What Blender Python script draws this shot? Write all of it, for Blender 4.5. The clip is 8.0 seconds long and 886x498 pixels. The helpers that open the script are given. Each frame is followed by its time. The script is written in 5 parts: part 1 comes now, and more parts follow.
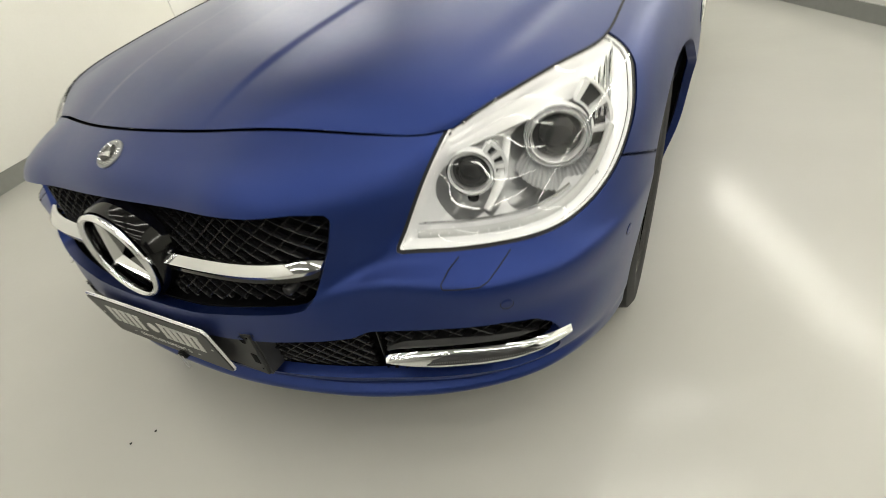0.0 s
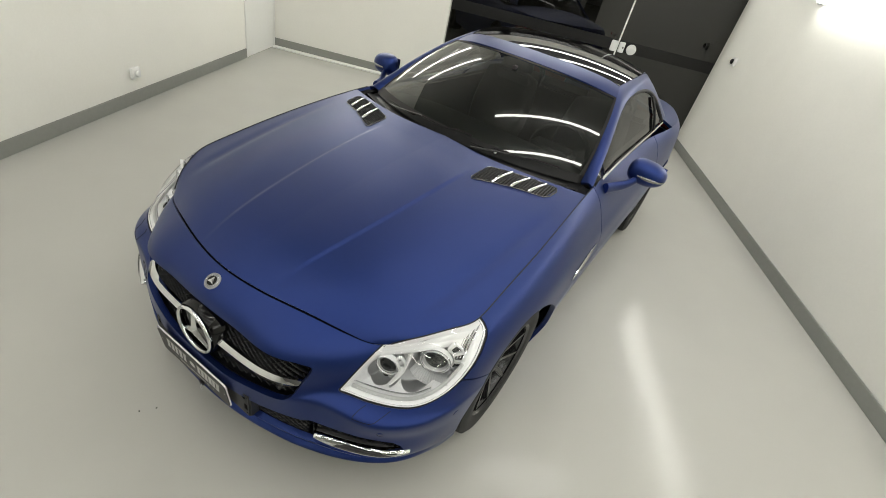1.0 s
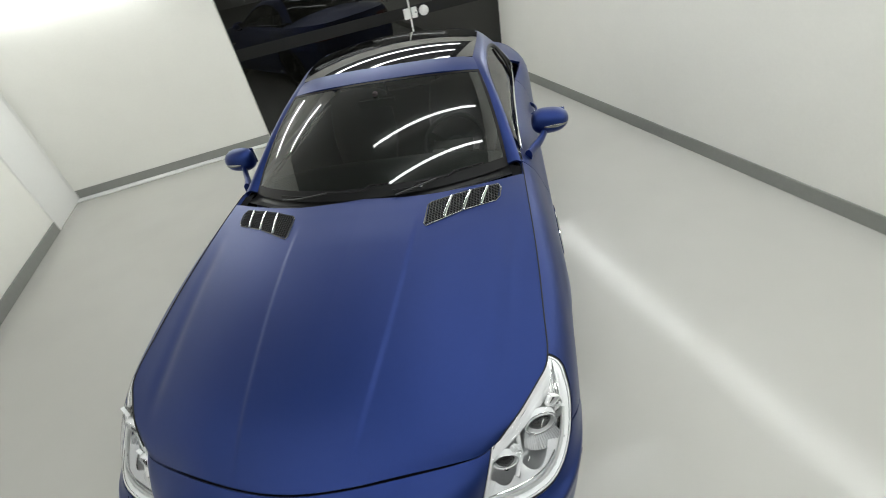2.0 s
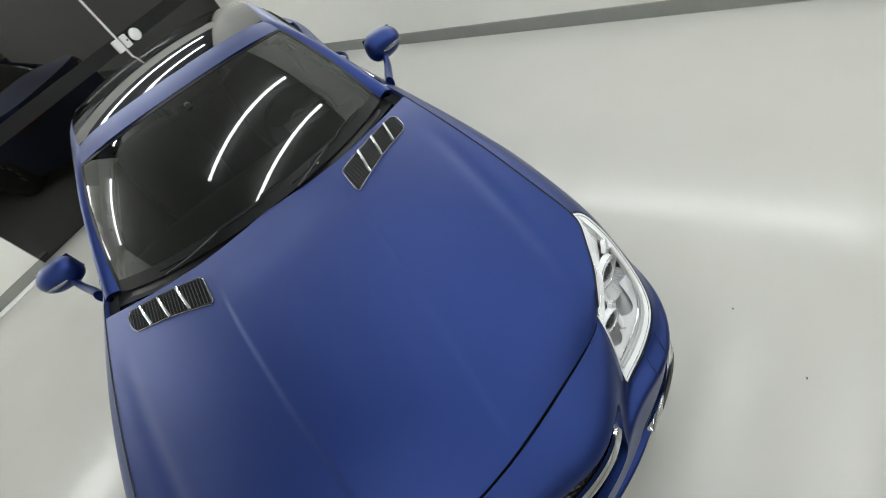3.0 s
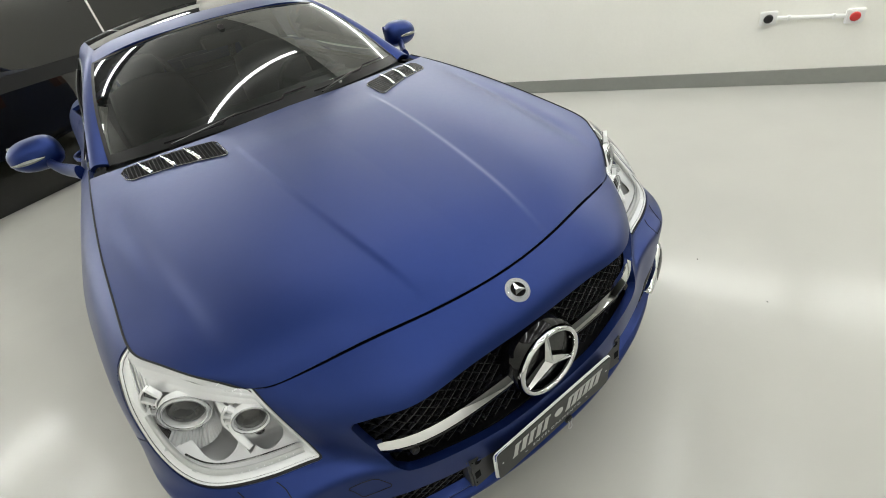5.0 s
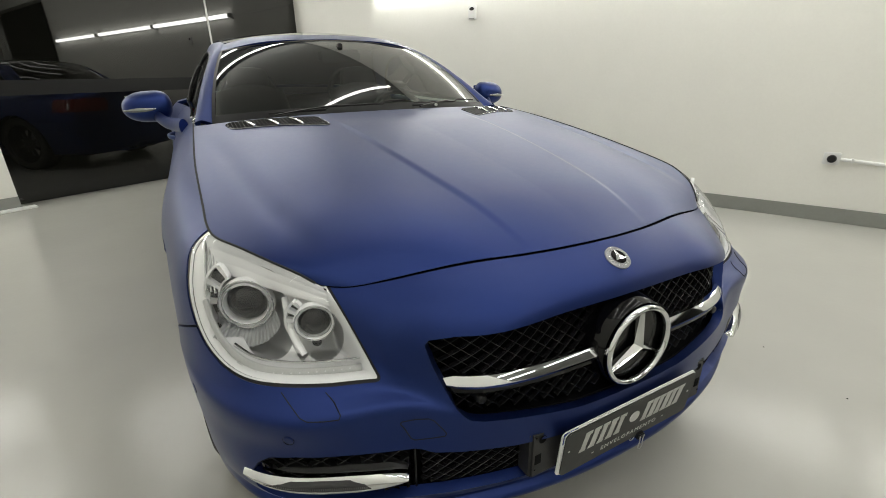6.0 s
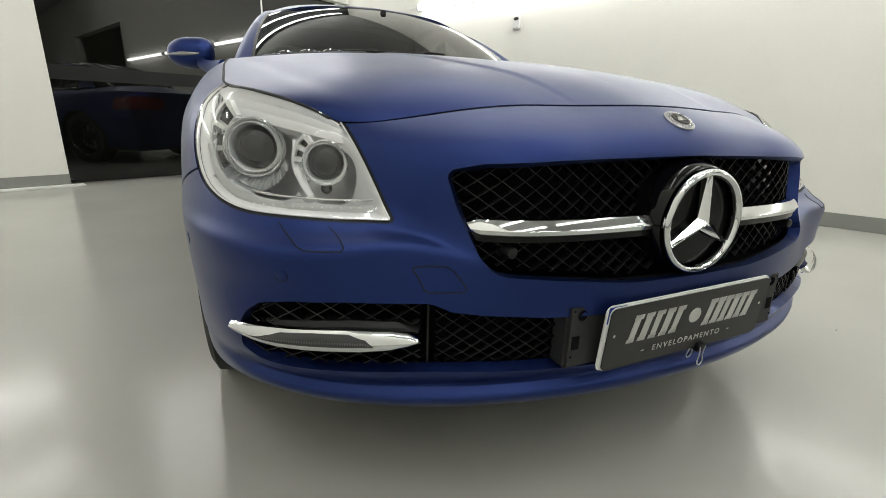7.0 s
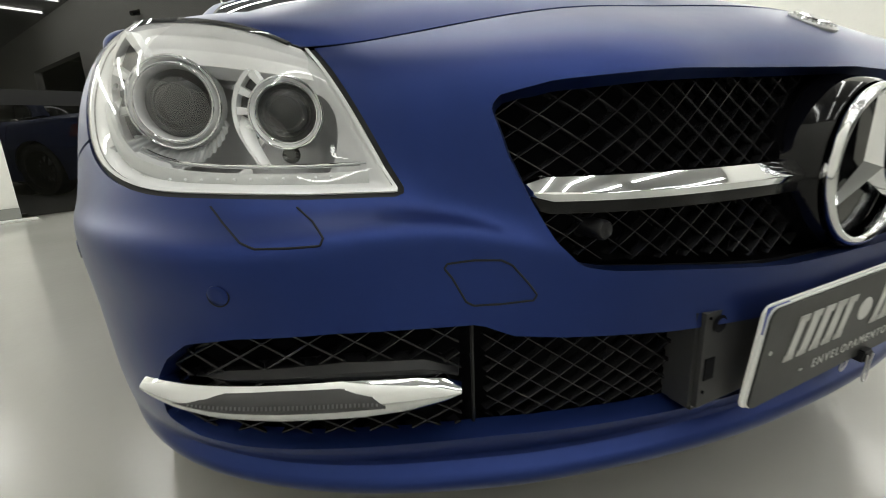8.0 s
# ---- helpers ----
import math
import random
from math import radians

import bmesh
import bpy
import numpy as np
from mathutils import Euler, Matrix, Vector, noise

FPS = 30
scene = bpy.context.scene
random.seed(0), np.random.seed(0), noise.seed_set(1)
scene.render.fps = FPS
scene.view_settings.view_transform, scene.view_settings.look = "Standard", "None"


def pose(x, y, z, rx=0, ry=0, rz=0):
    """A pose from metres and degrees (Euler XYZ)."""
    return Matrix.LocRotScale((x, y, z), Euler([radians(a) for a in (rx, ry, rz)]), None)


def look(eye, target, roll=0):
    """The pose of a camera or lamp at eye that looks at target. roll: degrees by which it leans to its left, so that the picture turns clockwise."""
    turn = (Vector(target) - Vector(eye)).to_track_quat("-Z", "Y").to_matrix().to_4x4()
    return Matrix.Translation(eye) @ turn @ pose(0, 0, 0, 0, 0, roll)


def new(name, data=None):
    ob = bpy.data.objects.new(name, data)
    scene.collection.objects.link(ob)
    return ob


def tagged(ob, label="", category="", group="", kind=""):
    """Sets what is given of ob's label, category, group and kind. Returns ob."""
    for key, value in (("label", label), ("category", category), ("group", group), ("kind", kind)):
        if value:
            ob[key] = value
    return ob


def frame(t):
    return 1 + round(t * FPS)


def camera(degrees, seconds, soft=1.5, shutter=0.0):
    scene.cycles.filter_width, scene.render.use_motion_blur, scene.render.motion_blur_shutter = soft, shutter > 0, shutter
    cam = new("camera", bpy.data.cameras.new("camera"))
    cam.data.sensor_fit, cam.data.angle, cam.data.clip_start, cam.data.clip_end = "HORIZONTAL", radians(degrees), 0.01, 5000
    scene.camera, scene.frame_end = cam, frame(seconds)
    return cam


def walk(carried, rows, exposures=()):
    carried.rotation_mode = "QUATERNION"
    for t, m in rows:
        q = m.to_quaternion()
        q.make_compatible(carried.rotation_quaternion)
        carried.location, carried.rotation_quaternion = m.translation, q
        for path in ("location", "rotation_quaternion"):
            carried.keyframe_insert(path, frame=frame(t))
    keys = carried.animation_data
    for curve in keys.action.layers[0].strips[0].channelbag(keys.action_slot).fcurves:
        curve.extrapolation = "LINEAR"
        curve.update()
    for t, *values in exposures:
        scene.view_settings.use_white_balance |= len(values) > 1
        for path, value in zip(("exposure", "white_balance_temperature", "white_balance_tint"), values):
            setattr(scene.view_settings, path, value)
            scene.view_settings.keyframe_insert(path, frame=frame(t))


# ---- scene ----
cam = camera(88.90, 8.0, soft=0.8, shutter=0.16)
EXPOSURES = [(0, 0.38, 6850, 10), (1, 0.10, 6600, 10), (2.5, 0.15, 6100, 10), (4, 0.30, 6200, 10), (5.3, 0.32, 6450, 10), (5.5, 0.27, 6500, 10), (6, -0.05, 6550, 10), (7, 0.06, 6450, 10), (8, 0.22, 6450, 10)]
PATH = [
    (0, (0.890, -0.300, 0.946), (0.024, 1.073, -0.222), -10.19),
    (0.5, (0.982, -0.438, 1.407), (0.164, 0.899, 0.165), 4.61),
    (1, (1.096, -0.530, 1.785), (0.365, 0.931, 0.632), 14.20),
    (1.2, (1.090, -0.543, 1.878), (0.347, 0.912, 0.724), 10.95),
    (2.3, (0.507, -0.317, 1.923), (0.361, 1.243, 0.679), -19.56),
    (2.5, (0.415, -0.279, 1.926), (0.409, 1.241, 0.626), -21.57),
    (3, (0.191, -0.241, 1.815), (0.463, 1.137, 0.391), -31.28),
    (3.5, (0.001, -0.296, 1.696), (0.393, 0.953, 0.184), -38.31),
    (4, (-0.159, -0.384, 1.571), (0.297, 0.882, 0.091), -32.56),
    (4.2, (-0.210, -0.414, 1.534), (0.328, 0.899, 0.125), -29.60),
    (5.3, (-0.583, -0.519, 1.300), (0.248, 0.993, 0.288), -8.06),
    (5.5, (-0.642, -0.518, 1.246), (0.213, 1.045, 0.336), -5.50),
    (6, (-0.733, -0.518, 1.068), (0.135, 1.130, 0.340), -0.90),
    (6.5, (-0.746, -0.505, 0.867), (0.060, 1.226, 0.272), 0.27),
    (7, (-0.724, -0.523, 0.697), (0.045, 1.235, 0.134), 1.47),
    (7.5, (-0.723, -0.463, 0.636), (0.110, 1.277, 0.106), -1.78),
    (8, (-0.671, -0.253, 0.590), (0.163, 1.492, 0.083), -2.29),
]
walk(cam, [(t, look(eye, target, roll)) for t, eye, target, roll in PATH], EXPOSURES)
from mathutils.bvhtree import BVHTree


# ---- world and exposure ----
world = bpy.data.worlds.new("world")
scene.world = world
world.use_nodes = True
world.node_tree.nodes["Background"].inputs[0].default_value = (0.9, 0.95, 1.0, 1)
world.node_tree.nodes["Background"].inputs[1].default_value = 0.02
scene.view_settings.exposure = 0.0
TUBE_POWER = 19.5
WALL_POWER = 19.0

# ---- materials ----


def material(name, colour, rough=0.5, metal=0.0, ior=1.5, coat=0.0, noise_scale=0.0, colour_var=0.0, bump=0.0, rough_var=0.0, coord="Object"):
    m = bpy.data.materials.new(name)
    m.use_nodes = True
    nt = m.node_tree
    b = nt.nodes["Principled BSDF"]
    b.inputs["Base Color"].default_value = (*colour, 1)
    b.inputs["Roughness"].default_value = rough
    b.inputs["Metallic"].default_value = metal
    b.inputs["IOR"].default_value = ior
    b.inputs["Coat Weight"].default_value = coat
    if noise_scale:
        tc = nt.nodes.new("ShaderNodeTexCoord")
        fine = nt.nodes.new("ShaderNodeTexNoise")
        fine.inputs["Scale"].default_value = noise_scale
        fine.inputs["Detail"].default_value = 6
        broad = nt.nodes.new("ShaderNodeTexNoise")
        broad.inputs["Scale"].default_value = noise_scale * 0.06
        broad.inputs["Detail"].default_value = 4
        nt.links.new(tc.outputs[coord], fine.inputs["Vector"])
        nt.links.new(tc.outputs[coord], broad.inputs["Vector"])
        both = nt.nodes.new("ShaderNodeMath")
        both.operation = "ADD"
        nt.links.new(fine.outputs["Fac"], both.inputs[0])
        nt.links.new(broad.outputs["Fac"], both.inputs[1])
        if colour_var:
            ramp = nt.nodes.new("ShaderNodeMapRange")
            ramp.inputs["From Min"].default_value = 0.6
            ramp.inputs["From Max"].default_value = 1.4
            ramp.inputs["To Min"].default_value = 1 - colour_var
            ramp.inputs["To Max"].default_value = 1 + colour_var
            nt.links.new(both.outputs[0], ramp.inputs["Value"])
            mul = nt.nodes.new("ShaderNodeVectorMath")
            mul.operation = "SCALE"
            mul.inputs[0].default_value = colour
            nt.links.new(ramp.outputs[0], mul.inputs["Scale"])
            nt.links.new(mul.outputs[0], b.inputs["Base Color"])
        if rough_var:
            rr = nt.nodes.new("ShaderNodeMapRange")
            rr.inputs["From Min"].default_value = 0.6
            rr.inputs["From Max"].default_value = 1.4
            rr.inputs["To Min"].default_value = max(0.0, rough - rough_var)
            rr.inputs["To Max"].default_value = rough + rough_var
            nt.links.new(both.outputs[0], rr.inputs["Value"])
            nt.links.new(rr.outputs[0], b.inputs["Roughness"])
        if bump:
            bp = nt.nodes.new("ShaderNodeBump")
            bp.inputs["Strength"].default_value = bump
            bp.inputs["Distance"].default_value = 0.002
            nt.links.new(both.outputs[0], bp.inputs["Height"])
            nt.links.new(bp.outputs[0], b.inputs["Normal"])
    return m


def clear_material(name, tint, ior=1.45, rough=0.01):
    """Sheet glass: clear straight through, with the gloss that its angle gives."""
    m = bpy.data.materials.new(name)
    m.use_nodes = True
    nt = m.node_tree
    nt.nodes.remove(nt.nodes["Principled BSDF"])
    out = nt.nodes["Material Output"]
    tr = nt.nodes.new("ShaderNodeBsdfTransparent")
    tr.inputs[0].default_value = (*tint, 1)
    gl = nt.nodes.new("ShaderNodeBsdfGlossy")
    gl.inputs["Roughness"].default_value = rough
    fr = nt.nodes.new("ShaderNodeFresnel")
    fr.inputs["IOR"].default_value = ior
    mix = nt.nodes.new("ShaderNodeMixShader")
    nt.links.new(fr.outputs[0], mix.inputs[0])
    nt.links.new(tr.outputs[0], mix.inputs[1])
    nt.links.new(gl.outputs[0], mix.inputs[2])
    nt.links.new(mix.outputs[0], out.inputs["Surface"])
    return m


def glow_material(name, colour, strength):
    m = bpy.data.materials.new(name)
    m.use_nodes = True
    b = m.node_tree.nodes["Principled BSDF"]
    b.inputs["Base Color"].default_value = (0.8, 0.8, 0.8, 1)
    b.inputs["Emission Color"].default_value = (*colour, 1)
    b.inputs["Emission Strength"].default_value = strength
    return m


PAINT = material("satin_blue_wrap", (0.0034, 0.0218, 0.141), 0.47, 0.95, 1.5, 0.9, 900.0, 0.05, 0.03, 0.03)
PAINT.node_tree.nodes["Principled BSDF"].inputs["Coat Roughness"].default_value = 0.40
PAINT.node_tree.nodes["Principled BSDF"].inputs["Coat IOR"].default_value = 1.34
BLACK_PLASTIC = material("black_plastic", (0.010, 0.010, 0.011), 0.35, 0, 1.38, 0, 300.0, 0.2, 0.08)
BLACK_GLOSS = material("gloss_black", (0.003, 0.003, 0.0035), 0.06, 0, 1.36)
# near-black, almost without gloss: for recesses the shade is in the colour
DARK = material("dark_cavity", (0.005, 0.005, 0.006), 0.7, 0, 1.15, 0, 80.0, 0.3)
FRIT = material("screen_border_black", (0.004, 0.004, 0.0045), 0.45, 0, 1.3)
RUBBER = material("tyre_rubber", (0.018, 0.018, 0.018), 0.75, 0, 1.45, 0, 120.0, 0.25, 0.1)
CHROME = material("chrome", (0.70, 0.71, 0.72), 0.045, 1.0)
SATIN_SILVER = material("satin_silver", (0.72, 0.73, 0.75), 0.25, 1.0)
LAMP_SILVER = material("lamp_reflector", (0.96, 0.965, 0.97), 0.16, 0.06, 1.9)
BROW_SILVER = material("brow_silver", (0.97, 0.972, 0.975), 0.24, 0.10, 1.8)
LAMP_GREY = material("lamp_housing_grey", (0.52, 0.53, 0.54), 0.28, 0.5)
LAMP_GUIDE = material("frosted_light_guide", (0.58, 0.59, 0.58), 0.3, 0.0)
LAMP_WHITE = material("lamp_bezel", (0.95, 0.955, 0.96), 0.18, 0.10, 1.7)
LENS_DARK = material("projector_glass", (0.014, 0.0145, 0.016), 0.05, 0.0, 1.5)
RED_LENS = material("red_lens", (0.16, 0.004, 0.005), 0.1, 0, 1.5, 0.6)
CLEAR = clear_material("lamp_lens", (0.98, 0.98, 0.98), 1.52)
SCREEN_GLASS = clear_material("windscreen_glass", (0.16, 0.26, 0.21), 1.7)
SIDE_GLASS = clear_material("side_glass", (0.16, 0.18, 0.17), 1.5)
ROOF_GLASS = material("roof_glass", (0.003, 0.003, 0.004), 0.02, 0, 1.6)
CABIN = material("cabin_black", (0.013, 0.014, 0.0145), 0.6, 0, 1.5, 0, 200.0, 0.2, 0.1)
SEAT = material("seat_leather", (0.035, 0.035, 0.036), 0.5, 0, 1.5, 0, 150.0, 0.2, 0.12)
FLOOR = material("grey_epoxy_floor", (0.44, 0.435, 0.405), 0.185, 0, 1.5, 0, 2.2, 0.035, 0.0, 0.05)
# fine orange peel in the floor's coat
floor_nodes = FLOOR.node_tree.nodes
floor_tc, floor_peel, floor_bump = floor_nodes.new("ShaderNodeTexCoord"), floor_nodes.new("ShaderNodeTexNoise"), floor_nodes.new("ShaderNodeBump")
floor_peel.inputs["Scale"].default_value = 28.0
floor_peel.inputs["Detail"].default_value = 5
floor_bump.inputs["Strength"].default_value = 0.11
floor_bump.inputs["Distance"].default_value = 0.004
FLOOR.node_tree.links.new(floor_tc.outputs["Object"], floor_peel.inputs["Vector"])
FLOOR.node_tree.links.new(floor_peel.outputs["Fac"], floor_bump.inputs["Height"])
FLOOR.node_tree.links.new(floor_bump.outputs[0], floor_nodes["Principled BSDF"].inputs["Normal"])
WALL = material("white_wall_paint", (0.865, 0.855, 0.805), 0.75, 0, 1.45, 0, 60.0, 0.02, 0.06)
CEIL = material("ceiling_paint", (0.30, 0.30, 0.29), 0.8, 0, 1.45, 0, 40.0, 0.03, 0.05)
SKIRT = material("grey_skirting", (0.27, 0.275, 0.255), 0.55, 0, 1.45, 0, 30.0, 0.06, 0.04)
UPPER_DARK = material("dark_upper_wall", (0.05, 0.05, 0.052), 0.6, 0, 1.45, 0, 40.0, 0.1, 0.05)
WHITE_TRIM = material("white_trim", (0.82, 0.82, 0.80), 0.4, 0, 1.45, 0, 30.0, 0.02)
BLACK_GLASS = material("black_door_glass", (0.004, 0.004, 0.003), 0.015, 0, 1.68)
BAND = material("black_vinyl_band", (0.004, 0.004, 0.004), 0.5, 0, 1.4)
STEEL = material("brushed_steel", (0.6, 0.6, 0.6), 0.3, 1.0)
WHITE_PLASTIC = material("white_plastic", (0.80, 0.80, 0.79), 0.35)
TUBE = glow_material("tube_light", (0.965, 0.97, 0.915), TUBE_POWER)
STRIP = glow_material("wall_tube_light", (0.965, 0.97, 0.915), WALL_POWER)
PLATE_BLACK = material("plate_black", (0.036, 0.036, 0.034), 0.45, 0, 1.35, 0, 90.0, 0.15, 0.05)
PLATE_PRINT = material("plate_print", (0.55, 0.55, 0.53), 0.5)
PLATE_BLUE = material("plate_blue", (0.01, 0.03, 0.25), 0.4)

# ---- mesh tools ----


def natural(t, p, q):
    """Natural cubic spline through p (n, d) at t, read at q."""
    n = len(t)
    h = np.diff(t)
    a = np.zeros((n, n))
    r = np.zeros((n, p.shape[1]))
    a[0, 0] = a[-1, -1] = 1
    for i in range(1, n - 1):
        a[i, i - 1], a[i, i], a[i, i + 1] = h[i - 1], 2 * (h[i - 1] + h[i]), h[i]
        r[i] = 6 * ((p[i + 1] - p[i]) / h[i] - (p[i] - p[i - 1]) / h[i - 1])
    m = np.linalg.solve(a, r)
    i = np.clip(np.searchsorted(t, q, side="right") - 1, 0, n - 2)
    w, g = (q - t[i])[:, None], h[i][:, None]
    b = (p[i + 1] - p[i]) / g - g * (2 * m[i] + m[i + 1]) / 6
    return p[i] + w * (b + w * (m[i] / 2 + w * (m[i + 1] - m[i]) / (6 * g)))


def chord(p):
    return np.r_[0, np.cumsum(np.linalg.norm(np.diff(p, axis=0), axis=1))]


def curve(points, n):
    """n points along a smooth curve through a few."""
    p = np.array(points, float)
    t = chord(p)
    return natural(t, p, np.linspace(0, t[-1], n))


def grid_faces(rows, cols):
    i = np.arange(rows - 1)[:, None] * cols + np.arange(cols - 1)[None]
    return np.stack([i, i + 1, i + cols + 1, i + cols], -1).reshape(-1, 4).tolist()


def clip(verts, faces, fields):
    """Cuts a mesh along fields(points) = 0 and keeps what is above zero in all."""
    verts = np.asarray(verts, float)
    for field in fields:
        d = field(verts)
        d = np.where(np.abs(d) < 1e-7, 1e-7, d)
        keep, more, at, out = d > 0, [], {}, []
        for f in faces:
            s = sum(1 for v in f if keep[v])
            if s == len(f):
                out.append(f)
            elif s:
                g = []
                for a, b in zip(f, (*f[1:], f[0])):
                    if keep[a]:
                        g.append(a)
                    if keep[a] != keep[b]:
                        e = (min(a, b), max(a, b))
                        if e not in at:
                            w = d[e[0]] / (d[e[0]] - d[e[1]])
                            at[e] = len(verts) + len(more)
                            more.append(verts[e[0]] * (1 - w) + verts[e[1]] * w)
                        g.append(at[e])
                if len(g) > 2:
                    out.append(g)
        faces = out
        if more:
            verts = np.concatenate([verts, np.array(more)])
    used = sorted({v for f in faces for v in f})
    new_id = {v: k for k, v in enumerate(used)}
    return verts[used], [[new_id[v] for v in f] for f in faces]


def vertex_normals(verts, faces):
    n = np.zeros_like(verts)
    for f in faces:
        p = verts[f[:4]] if len(f) > 3 else verts[f]
        c = np.cross(p[2] - p[0], (p[3] - p[1]) if len(f) > 3 else (p[1] - p[0]))
        if len(f) == 3:
            c = np.cross(p[1] - p[0], p[2] - p[0])
        for v in f:
            n[v] += c
    return n / (np.linalg.norm(n, axis=1, keepdims=True) + 1e-12)


def thicken(verts, faces, depth, whole=False):
    """A rim of that depth behind every open edge; whole: a back face too."""
    n = vertex_normals(verts, faces)
    count = {}
    for f in faces:
        for a, b in zip(f, (*f[1:], f[0])):
            count[(a, b)] = 1
    rim = [(a, b) for a, b in count if (b, a) not in count]
    base = len(verts)
    if whole:
        back = verts - n * depth
        extra = [list(reversed([v + base for v in f])) for f in faces]
        extra += [[b, a, a + base, b + base] for a, b in rim]
        return np.concatenate([verts, back]), faces + extra
    ids = sorted({v for e in rim for v in e})
    where = {v: base + k for k, v in enumerate(ids)}
    back = verts[ids] - n[ids] * depth
    return np.concatenate([verts, back]) if ids else verts, faces + [[b, a, where[a], where[b]] for a, b in rim]


def mesh_object(name, verts, faces, mat, parent=None, label="", smooth=True, sharp=35):
    me = bpy.data.meshes.new(name)
    me.from_pydata(np.asarray(verts, float).tolist(), [], [list(map(int, f)) for f in faces])
    me.materials.append(mat)
    me.validate()
    if smooth:
        me.polygons.foreach_set("use_smooth", [True] * len(me.polygons))
        me.set_sharp_from_angle(angle=radians(sharp))
    me.update()
    ob = new(name, me)
    if parent:
        ob.parent = parent
    if label:
        ob["label"] = label
    return ob


def part(name, bm, mat, parent, label="", smooth=True, sharp=35):
    """Links a bmesh as one mesh object under a thing or a part."""
    me = bpy.data.meshes.new(name)
    bmesh.ops.recalc_face_normals(bm, faces=bm.faces)
    bm.to_mesh(me)
    bm.free()
    me.materials.append(mat)
    if smooth:
        me.polygons.foreach_set("use_smooth", [True] * len(me.polygons))
        me.set_sharp_from_angle(angle=radians(sharp))
    ob = new(name, me)
    if parent:
        ob.parent = parent
    if label:
        ob["label"] = label
    return ob


def box(bm, x0, x1, y0, y1, z0, z1, bevel=0.0):
    made = bmesh.ops.create_cube(bm, size=1.0)["verts"]
    for v in made:
        v.co = Vector(((x0 + x1) / 2 + v.co.x * (x1 - x0), (y0 + y1) / 2 + v.co.y * (y1 - y0), (z0 + z1) / 2 + v.co.z * (z1 - z0)))
    if bevel:
        edges = list({e for v in made for e in v.link_edges})
        bmesh.ops.bevel(bm, geom=edges, offset=bevel, segments=2, affect="EDGES")
    return bm


def sweep(path, radius, sides=8, closed=False, squash=(1.0, 1.0)):
    """A tube along a path: vertices and faces."""
    p = np.array(path, float)
    n = len(p)
    tan = (np.roll(p, -1, 0) - np.roll(p, 1, 0)) if closed else np.gradient(p, axis=0)
    tan /= np.linalg.norm(tan, axis=1, keepdims=True)
    ref = np.array([0, 0, 1.0]) if abs(tan[:, 2]).max() < 0.9 else np.array([0, 1.0, 0])
    a = np.cross(tan, ref)
    a /= np.linalg.norm(a, axis=1, keepdims=True) + 1e-9
    b = np.cross(a, tan)
    r = np.broadcast_to(np.asarray(radius, float), (n,))
    ang = np.linspace(0, 2 * np.pi, sides, endpoint=False)
    v = (p[:, None] + r[:, None, None] * (a[:, None] * np.cos(ang)[None, :, None] * squash[0] + b[:, None] * np.sin(ang)[None, :, None] * squash[1])).reshape(-1, 3)
    f = []
    for i in range(n if closed else n - 1):
        j = (i + 1) % n
        for k in range(sides):
            m = (k + 1) % sides
            f.append([i * sides + k, i * sides + m, j * sides + m, j * sides + k])
    if not closed:
        f.append(list(range(sides))[::-1])
        f.append([(n - 1) * sides + k for k in range(sides)])
    return v, f


def inside(poly, a=0, b=2, radius=0.0, mirror=True):
    """A field: below zero inside a polygon of two of the coordinates, in metres."""
    p = np.array(poly, float)
    q = np.roll(p, -1, 0)

    def field(v):
        x = np.abs(v[:, a]) if mirror and a == 0 else v[:, a]
        pt = np.stack([x, v[:, b]], -1)
        best = np.full(len(pt), 1e9)
        odd = np.zeros(len(pt), bool)
        for s, e in zip(p, q):
            w = e - s
            t = np.clip(((pt - s) @ w) / (w @ w), 0, 1)
            best = np.minimum(best, np.linalg.norm(pt - s - t[:, None] * w, axis=1))
            hit = ((s[1] > pt[:, 1]) != (e[1] > pt[:, 1])) & (pt[:, 0] < w[0] * (pt[:, 1] - s[1]) / (w[1] if w[1] else 1e-9) + s[0])
            odd ^= hit
        return np.where(odd, -best, best) - radius

    return field


# ---- the room: turned against the car, which stands askew in it ----
TURN = radians(26)
ROOM = Matrix.Rotation(TURN, 4, "Z")
U_LEFT, U_RIGHT, V_BACK, V_FRONT, HIGH = -2.17, 3.36, 5.18, -14.0, 4.0


def room_box(name, u0, u1, v0, v1, z0, z1, mat, parent=None, bevel=0.0, kind="structure", label="", category=""):
    bm = bmesh.new()
    box(bm, u0, u1, v0, v1, z0, z1, bevel)
    ob = part(name, bm, mat, parent, "", bevel > 0)
    if parent is None:
        ob.matrix_world = ROOM
        tagged(ob, label, category, "", kind)
    return ob


room_box("floor", U_LEFT - 0.2, U_RIGHT + 3.0, V_FRONT - 0.2, V_BACK + 0.5, -0.1, 0.0, FLOOR, label="glossy pale grey epoxy floor with faint specks", category="floor")
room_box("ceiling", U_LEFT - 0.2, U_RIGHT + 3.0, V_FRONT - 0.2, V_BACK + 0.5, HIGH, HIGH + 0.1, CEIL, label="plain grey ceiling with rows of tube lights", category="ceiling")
room_box("wall_west", U_LEFT - 0.2, U_LEFT, V_FRONT, V_BACK + 0.3, 0, HIGH, WALL, label="plain white painted wall", category="wall")
room_box("wall_north", U_LEFT, 0.05, V_BACK, V_BACK + 0.3, 0, HIGH, WALL, label="white wall beside the black glass doors", category="wall")
room_box("wall_south", U_LEFT - 0.2, U_RIGHT + 3.0, V_FRONT - 0.2, V_FRONT, 0, HIGH, WALL, label="white end wall far behind", category="wall")
